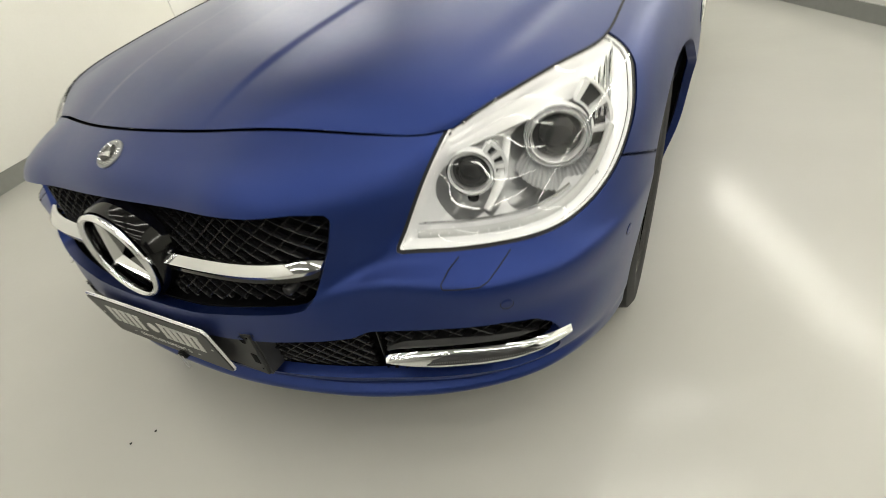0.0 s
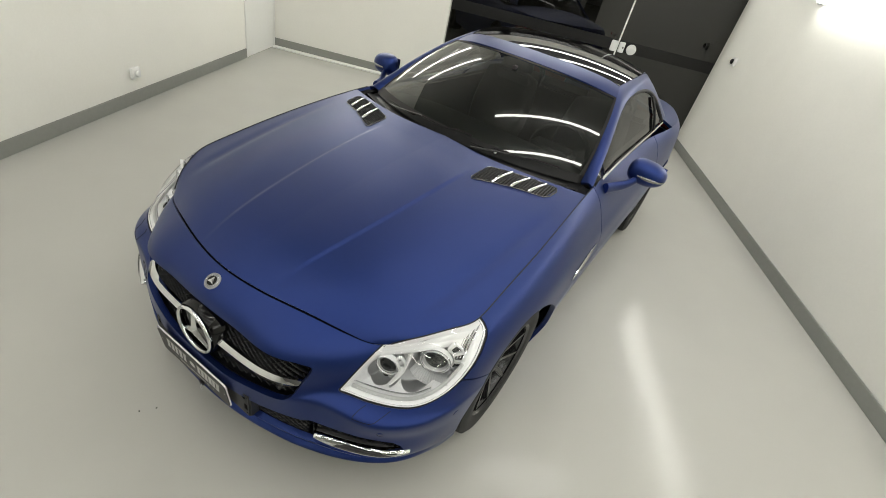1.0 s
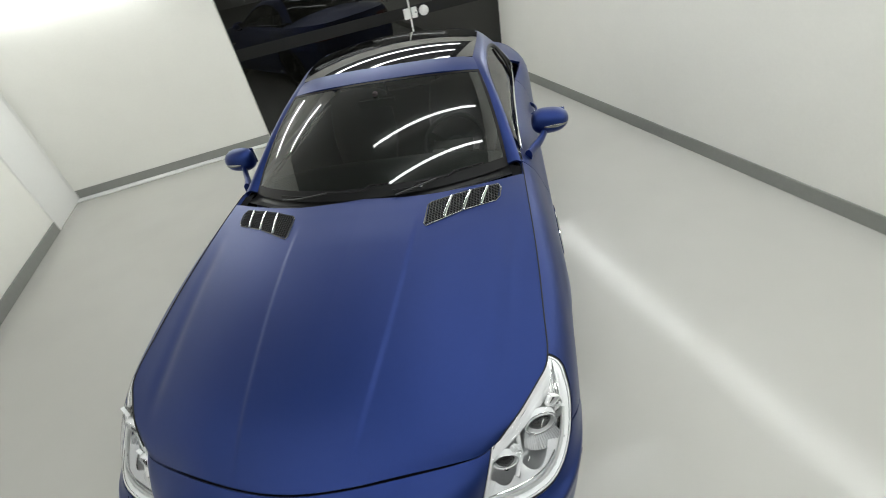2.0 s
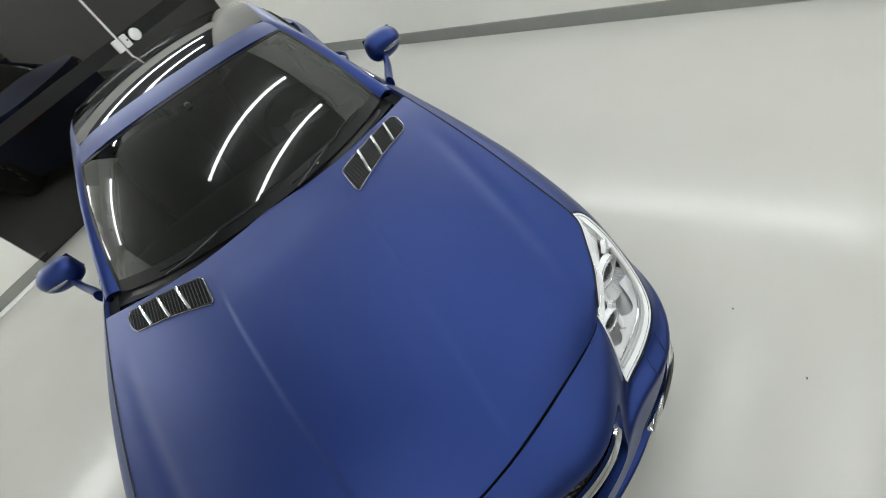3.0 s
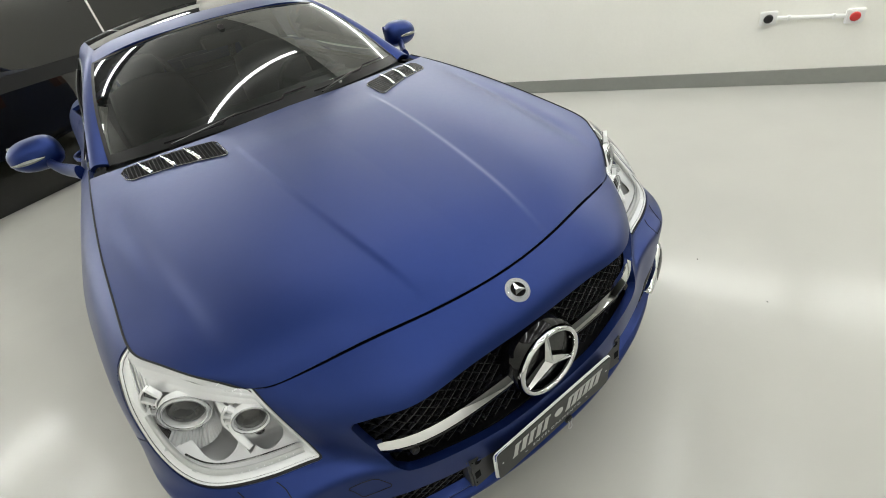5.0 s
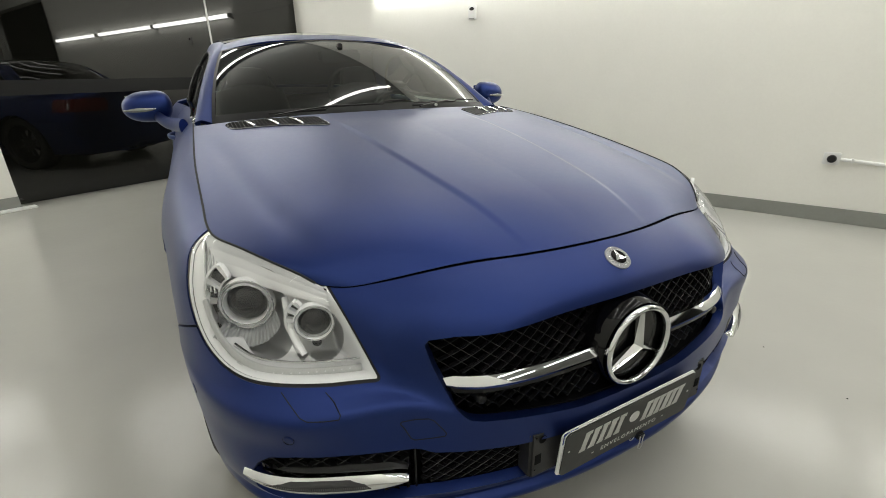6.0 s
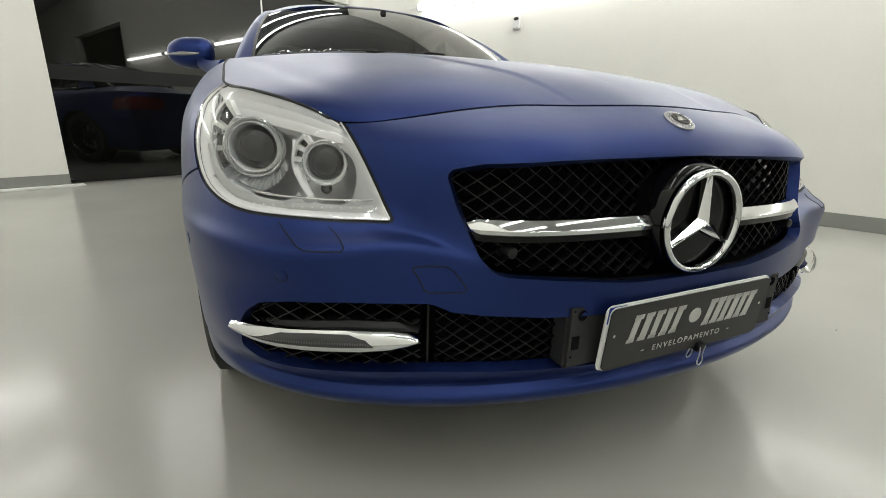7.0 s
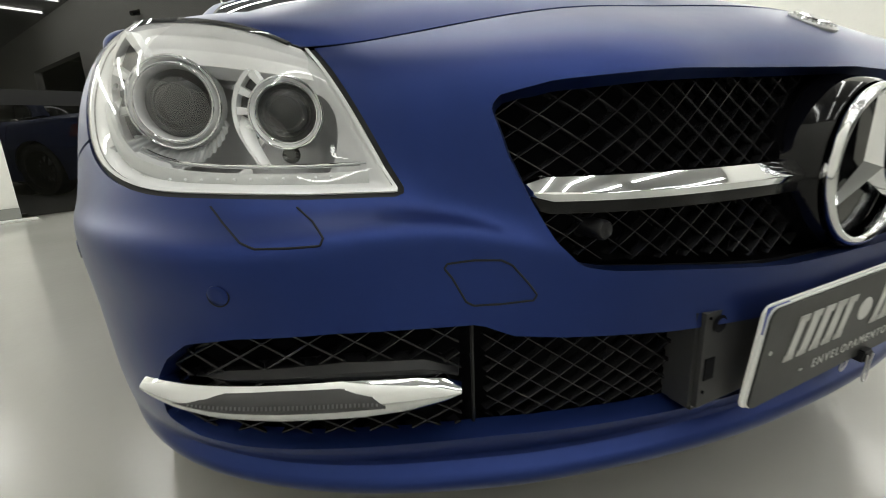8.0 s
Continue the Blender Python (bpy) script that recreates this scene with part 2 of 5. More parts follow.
# east wall with a wide opening far behind
wall_east = room_box("wall_east", U_RIGHT, U_RIGHT + 0.2, -4.0, V_BACK + 0.3, 0, HIGH, WALL, label="long white wall with tube lights and sockets", category="wall")
room_box("wall_east_far", U_RIGHT, U_RIGHT + 0.2, V_FRONT, -8.7, 0, HIGH, WALL, label="white wall past the wide opening", category="wall")
room_box("wall_east_lintel", U_RIGHT, U_RIGHT + 0.2, -8.7, -4.0, 2.85, HIGH, WALL, label="white wall above the wide opening", category="wall")
# unseen back of the opening, its dimness put into the grey colour
room_box("side_room_wall", U_RIGHT + 2.8, U_RIGHT + 3.0, V_FRONT, V_BACK, 0, HIGH, SKIRT, label="unseen back wall of the side room, its dimness put in as grey", category="wall")
# glass doors close the rest of the north side
DOOR_TOP = 2.10
# unseen backing; the unlit space behind the glass is put in as dark colour
room_box("wall_north_behind", 0.05, U_RIGHT, 5.36, 5.48, 0, DOOR_TOP + 0.06, DARK, label="unseen dark backing behind the black glass", category="wall")
room_box("wall_north_lintel", 0.05, U_RIGHT, V_BACK + 0.06, V_BACK + 0.3, DOOR_TOP + 0.055, 2.50, WALL, label="white wall above the black glass doors", category="wall")
# unseen upper wall, added dark so the roof glass stays black between streaks
room_box("wall_north_upper", 0.05, U_RIGHT, V_BACK + 0.10, V_BACK + 0.3, 2.50, HIGH, UPPER_DARK, label="unseen upper wall with tube lights, dark for the roof's reflection", category="wall")
SK = 0.105
room_box("baseboard", U_RIGHT - 0.014, U_RIGHT, -4.0, 5.32, 0, SK, SKIRT, bevel=0.003, label="grey skirting board along white wall", category="baseboard")
room_box("baseboard_west", U_LEFT, U_LEFT + 0.014, V_FRONT, 4.42, 0, SK, SKIRT, bevel=0.003, label="grey skirting board along white wall", category="baseboard")
room_box("baseboard_north", U_LEFT, 0.05, V_BACK - 0.014, V_BACK, 0.012, SK, SKIRT, bevel=0.003, label="grey skirting board beside the glass doors", category="baseboard")
room_box("trim", U_LEFT, 0.14, V_BACK - 0.11, V_BACK - 0.016, 0, 0.014, WHITE_TRIM, bevel=0.003, label="flat white strip along the foot of the wall", category="trim")

# ---- the car's outer skin: rows from sill to shoulder, stations from nose to tail ----
CAR = tagged(new("car"), "satin dark blue two-seat coupe parked on the pale floor", "car")
WHEEL_Y, REAR_Y, WHEEL_R = 0.82, 3.25, 0.317


def tail(x, z):
    """The rest of a row behind the door's front edge, from its x and z there."""
    h = 0.7 if z > 0.86 else (0.55 if z > 0.80 else (0.25 if z > 0.70 else 0.0))
    return [(x, 2.3, z), (x + 0.004 + 0.025 * h, 2.85, z + 0.006 * (z > 0.4)), (x + 0.016 * (z > 0.25) + 0.085 * h, REAR_Y, z + 0.01 * (z > 0.4)), (x - 0.03 + 0.07 * h, 3.72, z + 0.012),
            (x * 0.84, 3.99, z + 0.012), (x * 0.5, 4.10, z + 0.012), (0, 4.13 - 0.05 * (z < 0.25), z + 0.012)]


R0 = [(0, 0.10, 0.178), (0.2, 0.112, 0.178), (0.38, 0.148, 0.178), (0.49, 0.188, 0.178), (0.63, 0.262, 0.178), (0.74, 0.355, 0.178), (0.79, 0.46, 0.178), (0.815, 0.60, 0.178), (0.825, 0.95, 0.175), (0.790, 1.25, 0.172), (0.785, 1.6, 0.17)]
R1 = [(0, 0.012, 0.222), (0.2, 0.024, 0.222), (0.38, 0.062, 0.222), (0.49, 0.10, 0.222), (0.63, 0.175, 0.222), (0.742, 0.28, 0.224), (0.81, 0.405, 0.228), (0.84, 0.60, 0.23), (0.858, 0.95, 0.23), (0.828, 1.25, 0.22), (0.822, 1.6, 0.21)]
R2 = [(0, 0.010, 0.275), (0.2, 0.022, 0.275), (0.38, 0.06, 0.272), (0.49, 0.098, 0.272), (0.63, 0.160, 0.275), (0.745, 0.252, 0.285), (0.815, 0.385, 0.295), (0.848, 0.6, 0.30), (0.874, 0.95, 0.30), (0.852, 1.25, 0.30), (0.845, 1.6, 0.29)]
R3 = [(0, -0.01, 0.40), (0.2, 0.0, 0.40), (0.38, 0.045, 0.40), (0.49, 0.085, 0.405), (0.635, 0.145, 0.415), (0.752, 0.238, 0.42), (0.822, 0.375, 0.42), (0.856, 0.6, 0.42), (0.884, 0.95, 0.44), (0.876, 1.25, 0.45), (0.870, 1.6, 0.45)]
R4 = [(0, -0.003, 0.455), (0.2, 0.007, 0.457), (0.378, 0.05, 0.470), (0.489, 0.103, 0.502), (0.64, 0.145, 0.498), (0.76, 0.238, 0.50), (0.826, 0.375, 0.505), (0.858, 0.6, 0.51), (0.887, 0.95, 0.55), (0.888, 1.25, 0.57), (0.884, 1.6, 0.57)]
R5 = [(0, 0.012, 0.53), (0.2, 0.02, 0.53), (0.38, 0.062, 0.53), (0.505, 0.152, 0.532), (0.63, 0.192, 0.530), (0.742, 0.268, 0.537), (0.815, 0.40, 0.545), (0.853, 0.6, 0.565), (0.874, 0.95, 0.65), (0.874, 1.25, 0.66), (0.872, 1.6, 0.66)]
R6 = [(0, 0.03, 0.622), (0.2, 0.038, 0.622), (0.38, 0.072, 0.62), (0.53, 0.195, 0.605), (0.625, 0.27, 0.615), (0.722, 0.345, 0.63), (0.795, 0.455, 0.64), (0.835, 0.6, 0.66), (0.844, 0.95, 0.735), (0.842, 1.25, 0.755), (0.842, 1.6, 0.745)]
R7 = [(0, 0.058, 0.68), (0.2, 0.072, 0.678), (0.38, 0.118, 0.67), (0.55, 0.24, 0.655), (0.635, 0.325, 0.68), (0.712, 0.42, 0.70), (0.767, 0.50, 0.71), (0.798, 0.62, 0.73), (0.804, 0.95, 0.79), (0.80, 1.25, 0.825), (0.795, 1.6, 0.838)]
R8 = [(0, 0.137, 0.727), (0.2, 0.163, 0.722), (0.38, 0.212, 0.709), (0.572, 0.29, 0.685), (0.642, 0.37, 0.719), (0.703, 0.46, 0.7385), (0.741, 0.53, 0.748), (0.75, 0.66, 0.772), (0.752, 0.95, 0.82), (0.745, 1.25, 0.862), (0.735, 1.6, 0.895)]


def between(a, b, w, nudges):
    """A row between two, with a few of its stations moved."""
    row = [tuple(p + (q - p) * w for p, q in zip(u, v)) for u, v in zip(a, b)]
    for k, p in nudges.items():
        row[k] = p
    return row


R34 = between(R3, R4, 0.8, {3: (0.490, 0.098, 0.484), 4: (0.640, 0.142, 0.481), 5: (0.761, 0.236, 0.483), 6: (0.827, 0.374, 0.488)})
R45 = between(R4, R5, 0.25, {3: (0.493, 0.122, 0.5115), 4: (0.638, 0.163, 0.510), 5: (0.755, 0.250, 0.512), 6: (0.823, 0.383, 0.516)})
R12 = [(x + 0.003 * x * (i < 6), y - 0.007 * (i < 6), z) for i, (x, y, z) in enumerate(between(R1, R2, 0.50, {}))]
R13 = [(x - 0.003 * x * (i < 6), y + 0.004 * (i < 6), z) for i, (x, y, z) in enumerate(between(R1, R2, 0.68, {}))]
HALF = [np.array(r + tail(r[-1][0], r[-1][2])) for r in (R0, R1, R12, R13, R2, R3, R34, R4, R45, R5, R6, R7, R8)]
# one more station just behind the hood's front corner, where its edge turns sharply
for n, h in enumerate(HALF):
    t = chord(h)
    bent = natural(t, h, np.array([t[3] + 0.3 * (t[4] - t[3])]))[0]
    straight = h[3] + 0.3 * (h[4] - h[3])
    share = {len(HALF) - 1: 1.0, len(HALF) - 2: 0.6}.get(n, 0.0)
    HALF[n] = np.insert(h, 4, bent + (straight - bent) * share, 0)
NET = np.stack([np.concatenate([h[:0:-1] * (-1, 1, 1), h]) for h in HALF])  # rows x stations x 3
MID = (NET.shape[1] - 1) // 2
ALONG = np.mean([chord(r) for r in NET], 0)
ALONG -= ALONG[MID]
UPWARD = np.mean([chord(NET[:, c]) for c in range(MID, MID + 12)], 0)


def smooth01(a):
    a = np.clip(a, 0, 1)
    return a * a * (3 - 2 * a)


def skin(s, k):
    """Points of the skin: s along the car from the nose's middle, k upward."""
    rows = np.stack([natural(ALONG, r, s) for r in NET])
    P = natural(UPWARD, rows.reshape(len(NET), -1), k).reshape(len(k), len(s), 3)
    # the nose falls back towards the headlight's inner edge
    x, y, z = np.abs(P[..., 0]), P[..., 1], P[..., 2]
    d = 0.521 + (z - 0.538) * 0.327 - x
    dip = np.where(d > 0, smooth01((0.042 - d) / 0.042), np.exp(-((d / 0.045) ** 2)))
    P[..., 1] += 0.009 * dip * smooth01((z - 0.525) / 0.04) * smooth01((0.705 - z) / 0.03) * (y < 0.5)
    return P


S_DOOR = ALONG[MID + 11]
S_KNEE = ALONG[MID + 3]
K_TOP = UPWARD[-1]
front_s = np.linspace(-S_DOOR - 0.25, S_DOOR + 0.25, 440)
front_k = np.linspace(0, K_TOP - 0.0046, 112)
FRONT = skin(front_s, front_k).reshape(-1, 3)
FRONT_F = grid_faces(len(front_k), len(front_s))
rear_s = np.linspace(S_DOOR - 0.1, ALONG[-1], 150)
rear_k = np.linspace(0, K_TOP - 0.003, 44)
SIDE = skin(rear_s, rear_k)



def both_sides(half):
    """A closed outline from its right half, given from the top middle round to the bottom middle."""
    return half + [(-x, z) for x, z in reversed(half) if x > 0]


F_GRILLE = inside(both_sides([(0, 0.629), (0.28, 0.623), (0.39, 0.616), (0.4265, 0.607), (0.418, 0.570), (0.390, 0.493), (0.376, 0.476), (0.355, 0.471), (0.28, 0.465), (0.15, 0.453), (0, 0.451)]), radius=0.014, mirror=False)
F_LOWER = inside(both_sides([(0, 0.380), (0.30, 0.382), (0.40, 0.388), (0.450, 0.394), (0.478, 0.407), (0.60, 0.409), (0.68, 0.405), (0.72, 0.397), (0.738, 0.381), (0.748, 0.362), (0.748, 0.322), (0.727, 0.306), (0.69, 0.301), (0.47, 0.303), (0.26, 0.296), (0, 0.293)]), radius=0.008, mirror=False)
LAMP_OUTER = [(0.60, 0.540), (0.70, 0.546), (0.760, 0.556), (0.788, 0.576), (0.802, 0.612), (0.803, 0.655), (0.795, 0.690), (0.782, 0.724), (0.764, 0.746), (0.742, 0.753)]
F_LAMP_OUTLINE = inside([(0.521, 0.538)] + [(x, z) for x, _, z in curve([(x, 0.0, z) for x, z in LAMP_OUTER], 48)] + [(0.70, 0.745), (0.64, 0.726), (0.573, 0.697)], radius=0.004)


def F_LAMP(v):
    """Below zero inside the headlight's outline, which ends at the fender's seam."""
    a, b = F_LAMP_OUTLINE(v), 0.8 * (v[:, 1] - 0.562)
    return np.maximum(a, b) + 0.004 * np.exp(-(((a - b) / 0.008) ** 2))



def F_ARCH(v):
    d = np.minimum(np.hypot(v[:, 1] - WHEEL_Y, v[:, 2] - WHEEL_R), np.hypot(v[:, 1] - REAR_Y, v[:, 2] - WHEEL_R)) - 0.347
    return np.where(np.abs(v[:, 0]) > 0.5, d, 1.0)


def fender_line(v):
    """Above zero on the fender, below on the bumper."""
    y, z = v[:, 1], v[:, 2]
    level = z - (0.590 - 0.38 * (y - 0.44))
    return np.where(np.abs(v[:, 0]) > 0.68, np.maximum(level, y - WHEEL_Y), -1.0)


GAP = 0.0025
bumper_v, bumper_f = clip(FRONT, FRONT_F, [F_GRILLE, F_LOWER, lambda v: F_LAMP(v) - 0.0043, F_ARCH, lambda v: -fender_line(v) - GAP])
bumper_v, bumper_f = thicken(bumper_v, bumper_f, 0.022)
bumper = mesh_object("front_bumper", bumper_v, bumper_f, PAINT, CAR)
for side in (1, -1):
    v, f = clip(FRONT, FRONT_F, [lambda v: side * v[:, 0], lambda v: F_LAMP(v) - 0.0043, F_ARCH, lambda v: fender_line(v) - GAP, lambda v: 1.625 - v[:, 1] - GAP])
    v, f = thicken(v, f, 0.02)
    mesh_object("front_fender", v, f, PAINT, CAR)
    P = SIDE * (side, 1, 1)
    sv, sf = P.reshape(-1, 3), grid_faces(len(rear_k), len(rear_s))
    if side < 0:
        sf = [q[::-1] for q in sf]
    v, f = clip(sv, sf, [lambda v: v[:, 1] - 1.625 - GAP, lambda v: 2.86 - v[:, 1] - GAP, lambda v: v[:, 2] - 0.27])
    v, f = thicken(v, f, 0.02)
    mesh_object("side_door", v, f, PAINT, CAR)
    v, f = clip(sv, sf, [lambda v: v[:, 1] - 1.30, lambda v: 2.95 - v[:, 1], lambda v: 0.265 - v[:, 2]])
    mesh_object("side_sill", v, f, PAINT, CAR)
    F_TAIL = inside([(3.78, 0.70), (4.2, 0.70), (4.2, 0.83), (3.80, 0.82)], 1, 2, 0.01)
    F_TAIL2 = lambda v: np.where(np.abs(v[:, 0]) > 0.36, F_TAIL(v), 1.0)
    v, f = clip(sv, sf, [lambda v: v[:, 1] - 2.86 - GAP, F_ARCH, F_TAIL2])
    v, f = thicken(v, f, 0.02)
    mesh_object("rear_quarter", v, f, PAINT, CAR)
    v, f = clip(sv, sf, [lambda v: -F_TAIL2(v)])
    mesh_object("tail_light", v, f, RED_LENS, CAR, "dark red tail light")

# black backing inside the skin; the gaps' shade is put into its colour
lin_s, lin_k = np.linspace(-S_DOOR - 0.2, S_DOOR + 0.2, 160), np.linspace(0.01, K_TOP, 40)
LV = skin(lin_s, lin_k).reshape(-1, 3)
LF = grid_faces(40, 160)
LN = vertex_normals(LV, LF)
OUT = 1.0 if LN[20 * 160 + 80][1] < 0 else -1.0
lv, lf = clip(LV - OUT * LN * 0.024, LF, [lambda v: F_GRILLE(v) + 0.0, lambda v: F_LOWER(v), lambda v: F_LAMP(v) + 0.004, lambda v: F_ARCH(v) - 0.01])
mesh_object("gap_backing", lv, lf, DARK, CAR)


def ruled(front, rear, centre, edge, n, m, curl=2.0, mirror=True):
    """A four-sided patch from its edges, both halves; heights bulge towards the middle."""
    u, w = np.linspace(0, 1, n), np.linspace(0, 1, m)
    c0, c1, d0, d1 = curve(front, n), curve(rear, n), curve(centre, m), curve(edge, m)
    U, Wt = u[None, :, None], w[:, None, None]
    B = np.concatenate([U, U, U**curl], -1)
    q = (1 - Wt) * c0[None] + Wt * c1[None] + (1 - B) * d0[:, None] + B * d1[:, None]
    q = q - ((1 - Wt) * (1 - B) * c0[0] + (1 - Wt) * B * c0[-1] + Wt * (1 - B) * c1[0] + Wt * B * c1[-1])
    return np.concatenate([q[:, :0:-1] * (-1, 1, 1), q], 1) if mirror else q


def smoothed(G, across=(0, 2, 4)):
    """A patch evened out: low powers along and across, the same on both halves."""
    n, m = G.shape[:2]
    w, u = np.linspace(0, 1, n)[:, None] * np.ones((1, m)), np.linspace(-1, 1, m)[None] * np.ones((n, 1))
    out = np.empty_like(G)
    for c, powers in ((0, (1, 3)), (1, across), (2, across)):
        M = np.stack([(u**a * w**b).ravel() for a in powers for b in range(4)], 1)
        out[..., c] = (M @ np.linalg.lstsq(M, G[..., c].ravel(), rcond=None)[0]).reshape(n, m)
    return out


# hood
edge_front = skin(np.linspace(0, S_KNEE, 40), np.array([K_TOP]))[0]
edge_side = skin(np.linspace(S_KNEE, S_DOOR, 90), np.array([K_TOP]))[0]
COWL = [(0, 1.372, 0.922), (0.3, 1.39, 0.922), (0.52, 1.475, 0.913), (0.735, 1.605, 0.893)]
SPINE = [(0, 0.137, 0.727), (0, 0.25, 0.765), (0, 0.5, 0.818), (0, 0.9, 0.876), (0, 1.372, 0.922)]
HOOD = ruled(edge_front[::3], COWL, SPINE, edge_side[::6], 170, 120)


def hood_relief(P):
    x, y = np.abs(P[..., 0]), P[..., 1]
    fade = smooth01((y - 0.12) / 0.25) * smooth01((1.24 - y) / 0.2)
    xc = 0.178 + 0.155 * (y - 0.2) - 0.06 * (y - 0.2) ** 2
    dz = 0.0045 * smooth01((xc + 0.011 - x) / 0.022) * fade
    xo = 0.535 + 0.155 * np.clip(y - 0.28, 0.0, None) ** 0.55
    dz = dz - 0.0065 * np.exp(-(((x - xo) / 0.030) ** 2)) * smooth01((y - 0.32) / 0.22) * smooth01((1.32 - y) / 0.35)
    return dz


HOOD[..., 2] += hood_relief(HOOD)
hv, hf = thicken(HOOD.reshape(-1, 3), grid_faces(*HOOD.shape[:2]), 0.0012)
hood = mesh_object("hood", hv, hf, PAINT, CAR)
# dark sheet under the hood's edge, the gap's shade put into its colour
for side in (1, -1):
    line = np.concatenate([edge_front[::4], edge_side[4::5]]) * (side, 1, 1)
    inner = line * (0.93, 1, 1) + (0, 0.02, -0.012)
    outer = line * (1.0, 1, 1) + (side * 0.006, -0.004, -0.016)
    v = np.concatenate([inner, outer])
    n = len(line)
    mesh_object("hood_gap_backing", v, [[i, i + 1, n + i + 1, n + i] for i in range(n - 1)], DARK, CAR)

    # dark tube along the hood's edge, added to draw the gap's shade
    seam = skin(np.linspace(S_KNEE + 0.02, S_DOOR, 90), np.array([K_TOP - 0.003]))[0] * (side, 1, 1) + (0, 0, 0.0012)
    mesh_object("hood_seam", *sweep(seam, 0.0026, 6), RUBBER, CAR, "dark seal in the gap beside the hood")

# windscreen, header, roof
WS_BOT = [(0, 1.396, 0.912), (0.3, 1.416, 0.911), (0.52, 1.503, 0.900), (0.668, 1.632, 0.882)]
WS_TOP = [(0, 2.10, 1.238), (0.28, 2.125, 1.228), (0.46, 2.175, 1.205), (0.548, 2.225, 1.182)]
WS_MID = [(0, 1.396, 0.912), (0, 1.75, 1.102), (0, 2.10, 1.238)]
WS_EDGE = [(0.668, 1.632, 0.882), (0.618, 1.93, 1.052), (0.548, 2.225, 1.182)]
SCREEN = smoothed(ruled(WS_BOT, WS_TOP, WS_MID, WS_EDGE, 40, 40), (0, 2))
v, f = SCREEN.reshape(-1, 3), grid_faces(*SCREEN.shape[:2])
mesh_object("windscreen", v, f, SCREEN_GLASS, CAR, "clear windscreen glass")
RG_FRONT = [(0, 2.25, 1.270), (0.3, 2.27, 1.26), (0.45, 2.31, 1.24), (0.515, 2.345, 1.222)]
HEADER = ruled([tuple(p) for p in curve(WS_TOP, 4)], RG_FRONT, [WS_TOP[0], (0, 2.175, 1.257), RG_FRONT[0]], [WS_TOP[-1], (0.535, 2.285, 1.205), RG_FRONT[-1]], 30, 8)
v, f = thicken(HEADER.reshape(-1, 3) + (0, 0, 0.004), grid_faces(*HEADER.shape[:2]), 0.02)
mesh_object("roof_header", v, f, PAINT, CAR)
RG_REAR = [(0, 2.98, 1.285), (0.3, 2.98, 1.273), (0.45, 2.975, 1.25), (0.525, 2.97, 1.228)]
ROOF = smoothed(ruled(RG_FRONT, RG_REAR, [RG_FRONT[0], (0, 2.6, 1.305), RG_REAR[0]], [RG_FRONT[-1], (0.535, 2.65, 1.248), RG_REAR[-1]], 30, 24), (0, 2))
v, f = thicken(ROOF.reshape(-1, 3) + (0, 0, 0.003), grid_faces(*ROOF.shape[:2]), 0.02)
mesh_object("roof_panel", v, f, ROOF_GLASS, CAR, "glossy black panoramic roof panel")
# rear glass and deck
DK_FRONT = [(0, 3.42, 1.00), (0.3, 3.41, 0.99), (0.55, 3.38, 0.965), (0.70, 3.32, 0.92)]
REAR_G = ruled(RG_REAR, DK_FRONT, [RG_REAR[0], (0, 3.2, 1.18), DK_FRONT[0]], [RG_REAR[-1], (0.60, 3.14, 1.10), DK_FRONT[-1]], 24, 16)
mesh_object("rear_window", REAR_G.reshape(-1, 3), grid_faces(*REAR_G.shape[:2]), ROOF_GLASS, CAR, "black rear window")
deck_edge = skin(np.linspace(ALONG[MID + 14], ALONG[MID + 16], 30), np.array([K_TOP]))[0]
deck_tail = skin(np.linspace(ALONG[MID + 16], ALONG[-1], 20), np.array([K_TOP]))[0][::-1]
DECK = ruled([(0, 3.40, 1.0), (0.35, 3.39, 0.985), (0.6, 3.34, 0.95), tuple(deck_edge[0])], [tuple(p) for p in deck_tail[::4]] + [tuple(deck_tail[-1])], [(0, 3.40, 1.0), (0, 3.8, 0.985), tuple(deck_tail[0])], [tuple(p) for p in deck_edge[::5]] + [tuple(deck_edge[-1])], 30, 24)
v, f = thicken(DECK.reshape(-1, 3), grid_faces(*DECK.shape[:2]), 0.02)
mesh_object("boot_lid", v, f, PAINT, CAR)

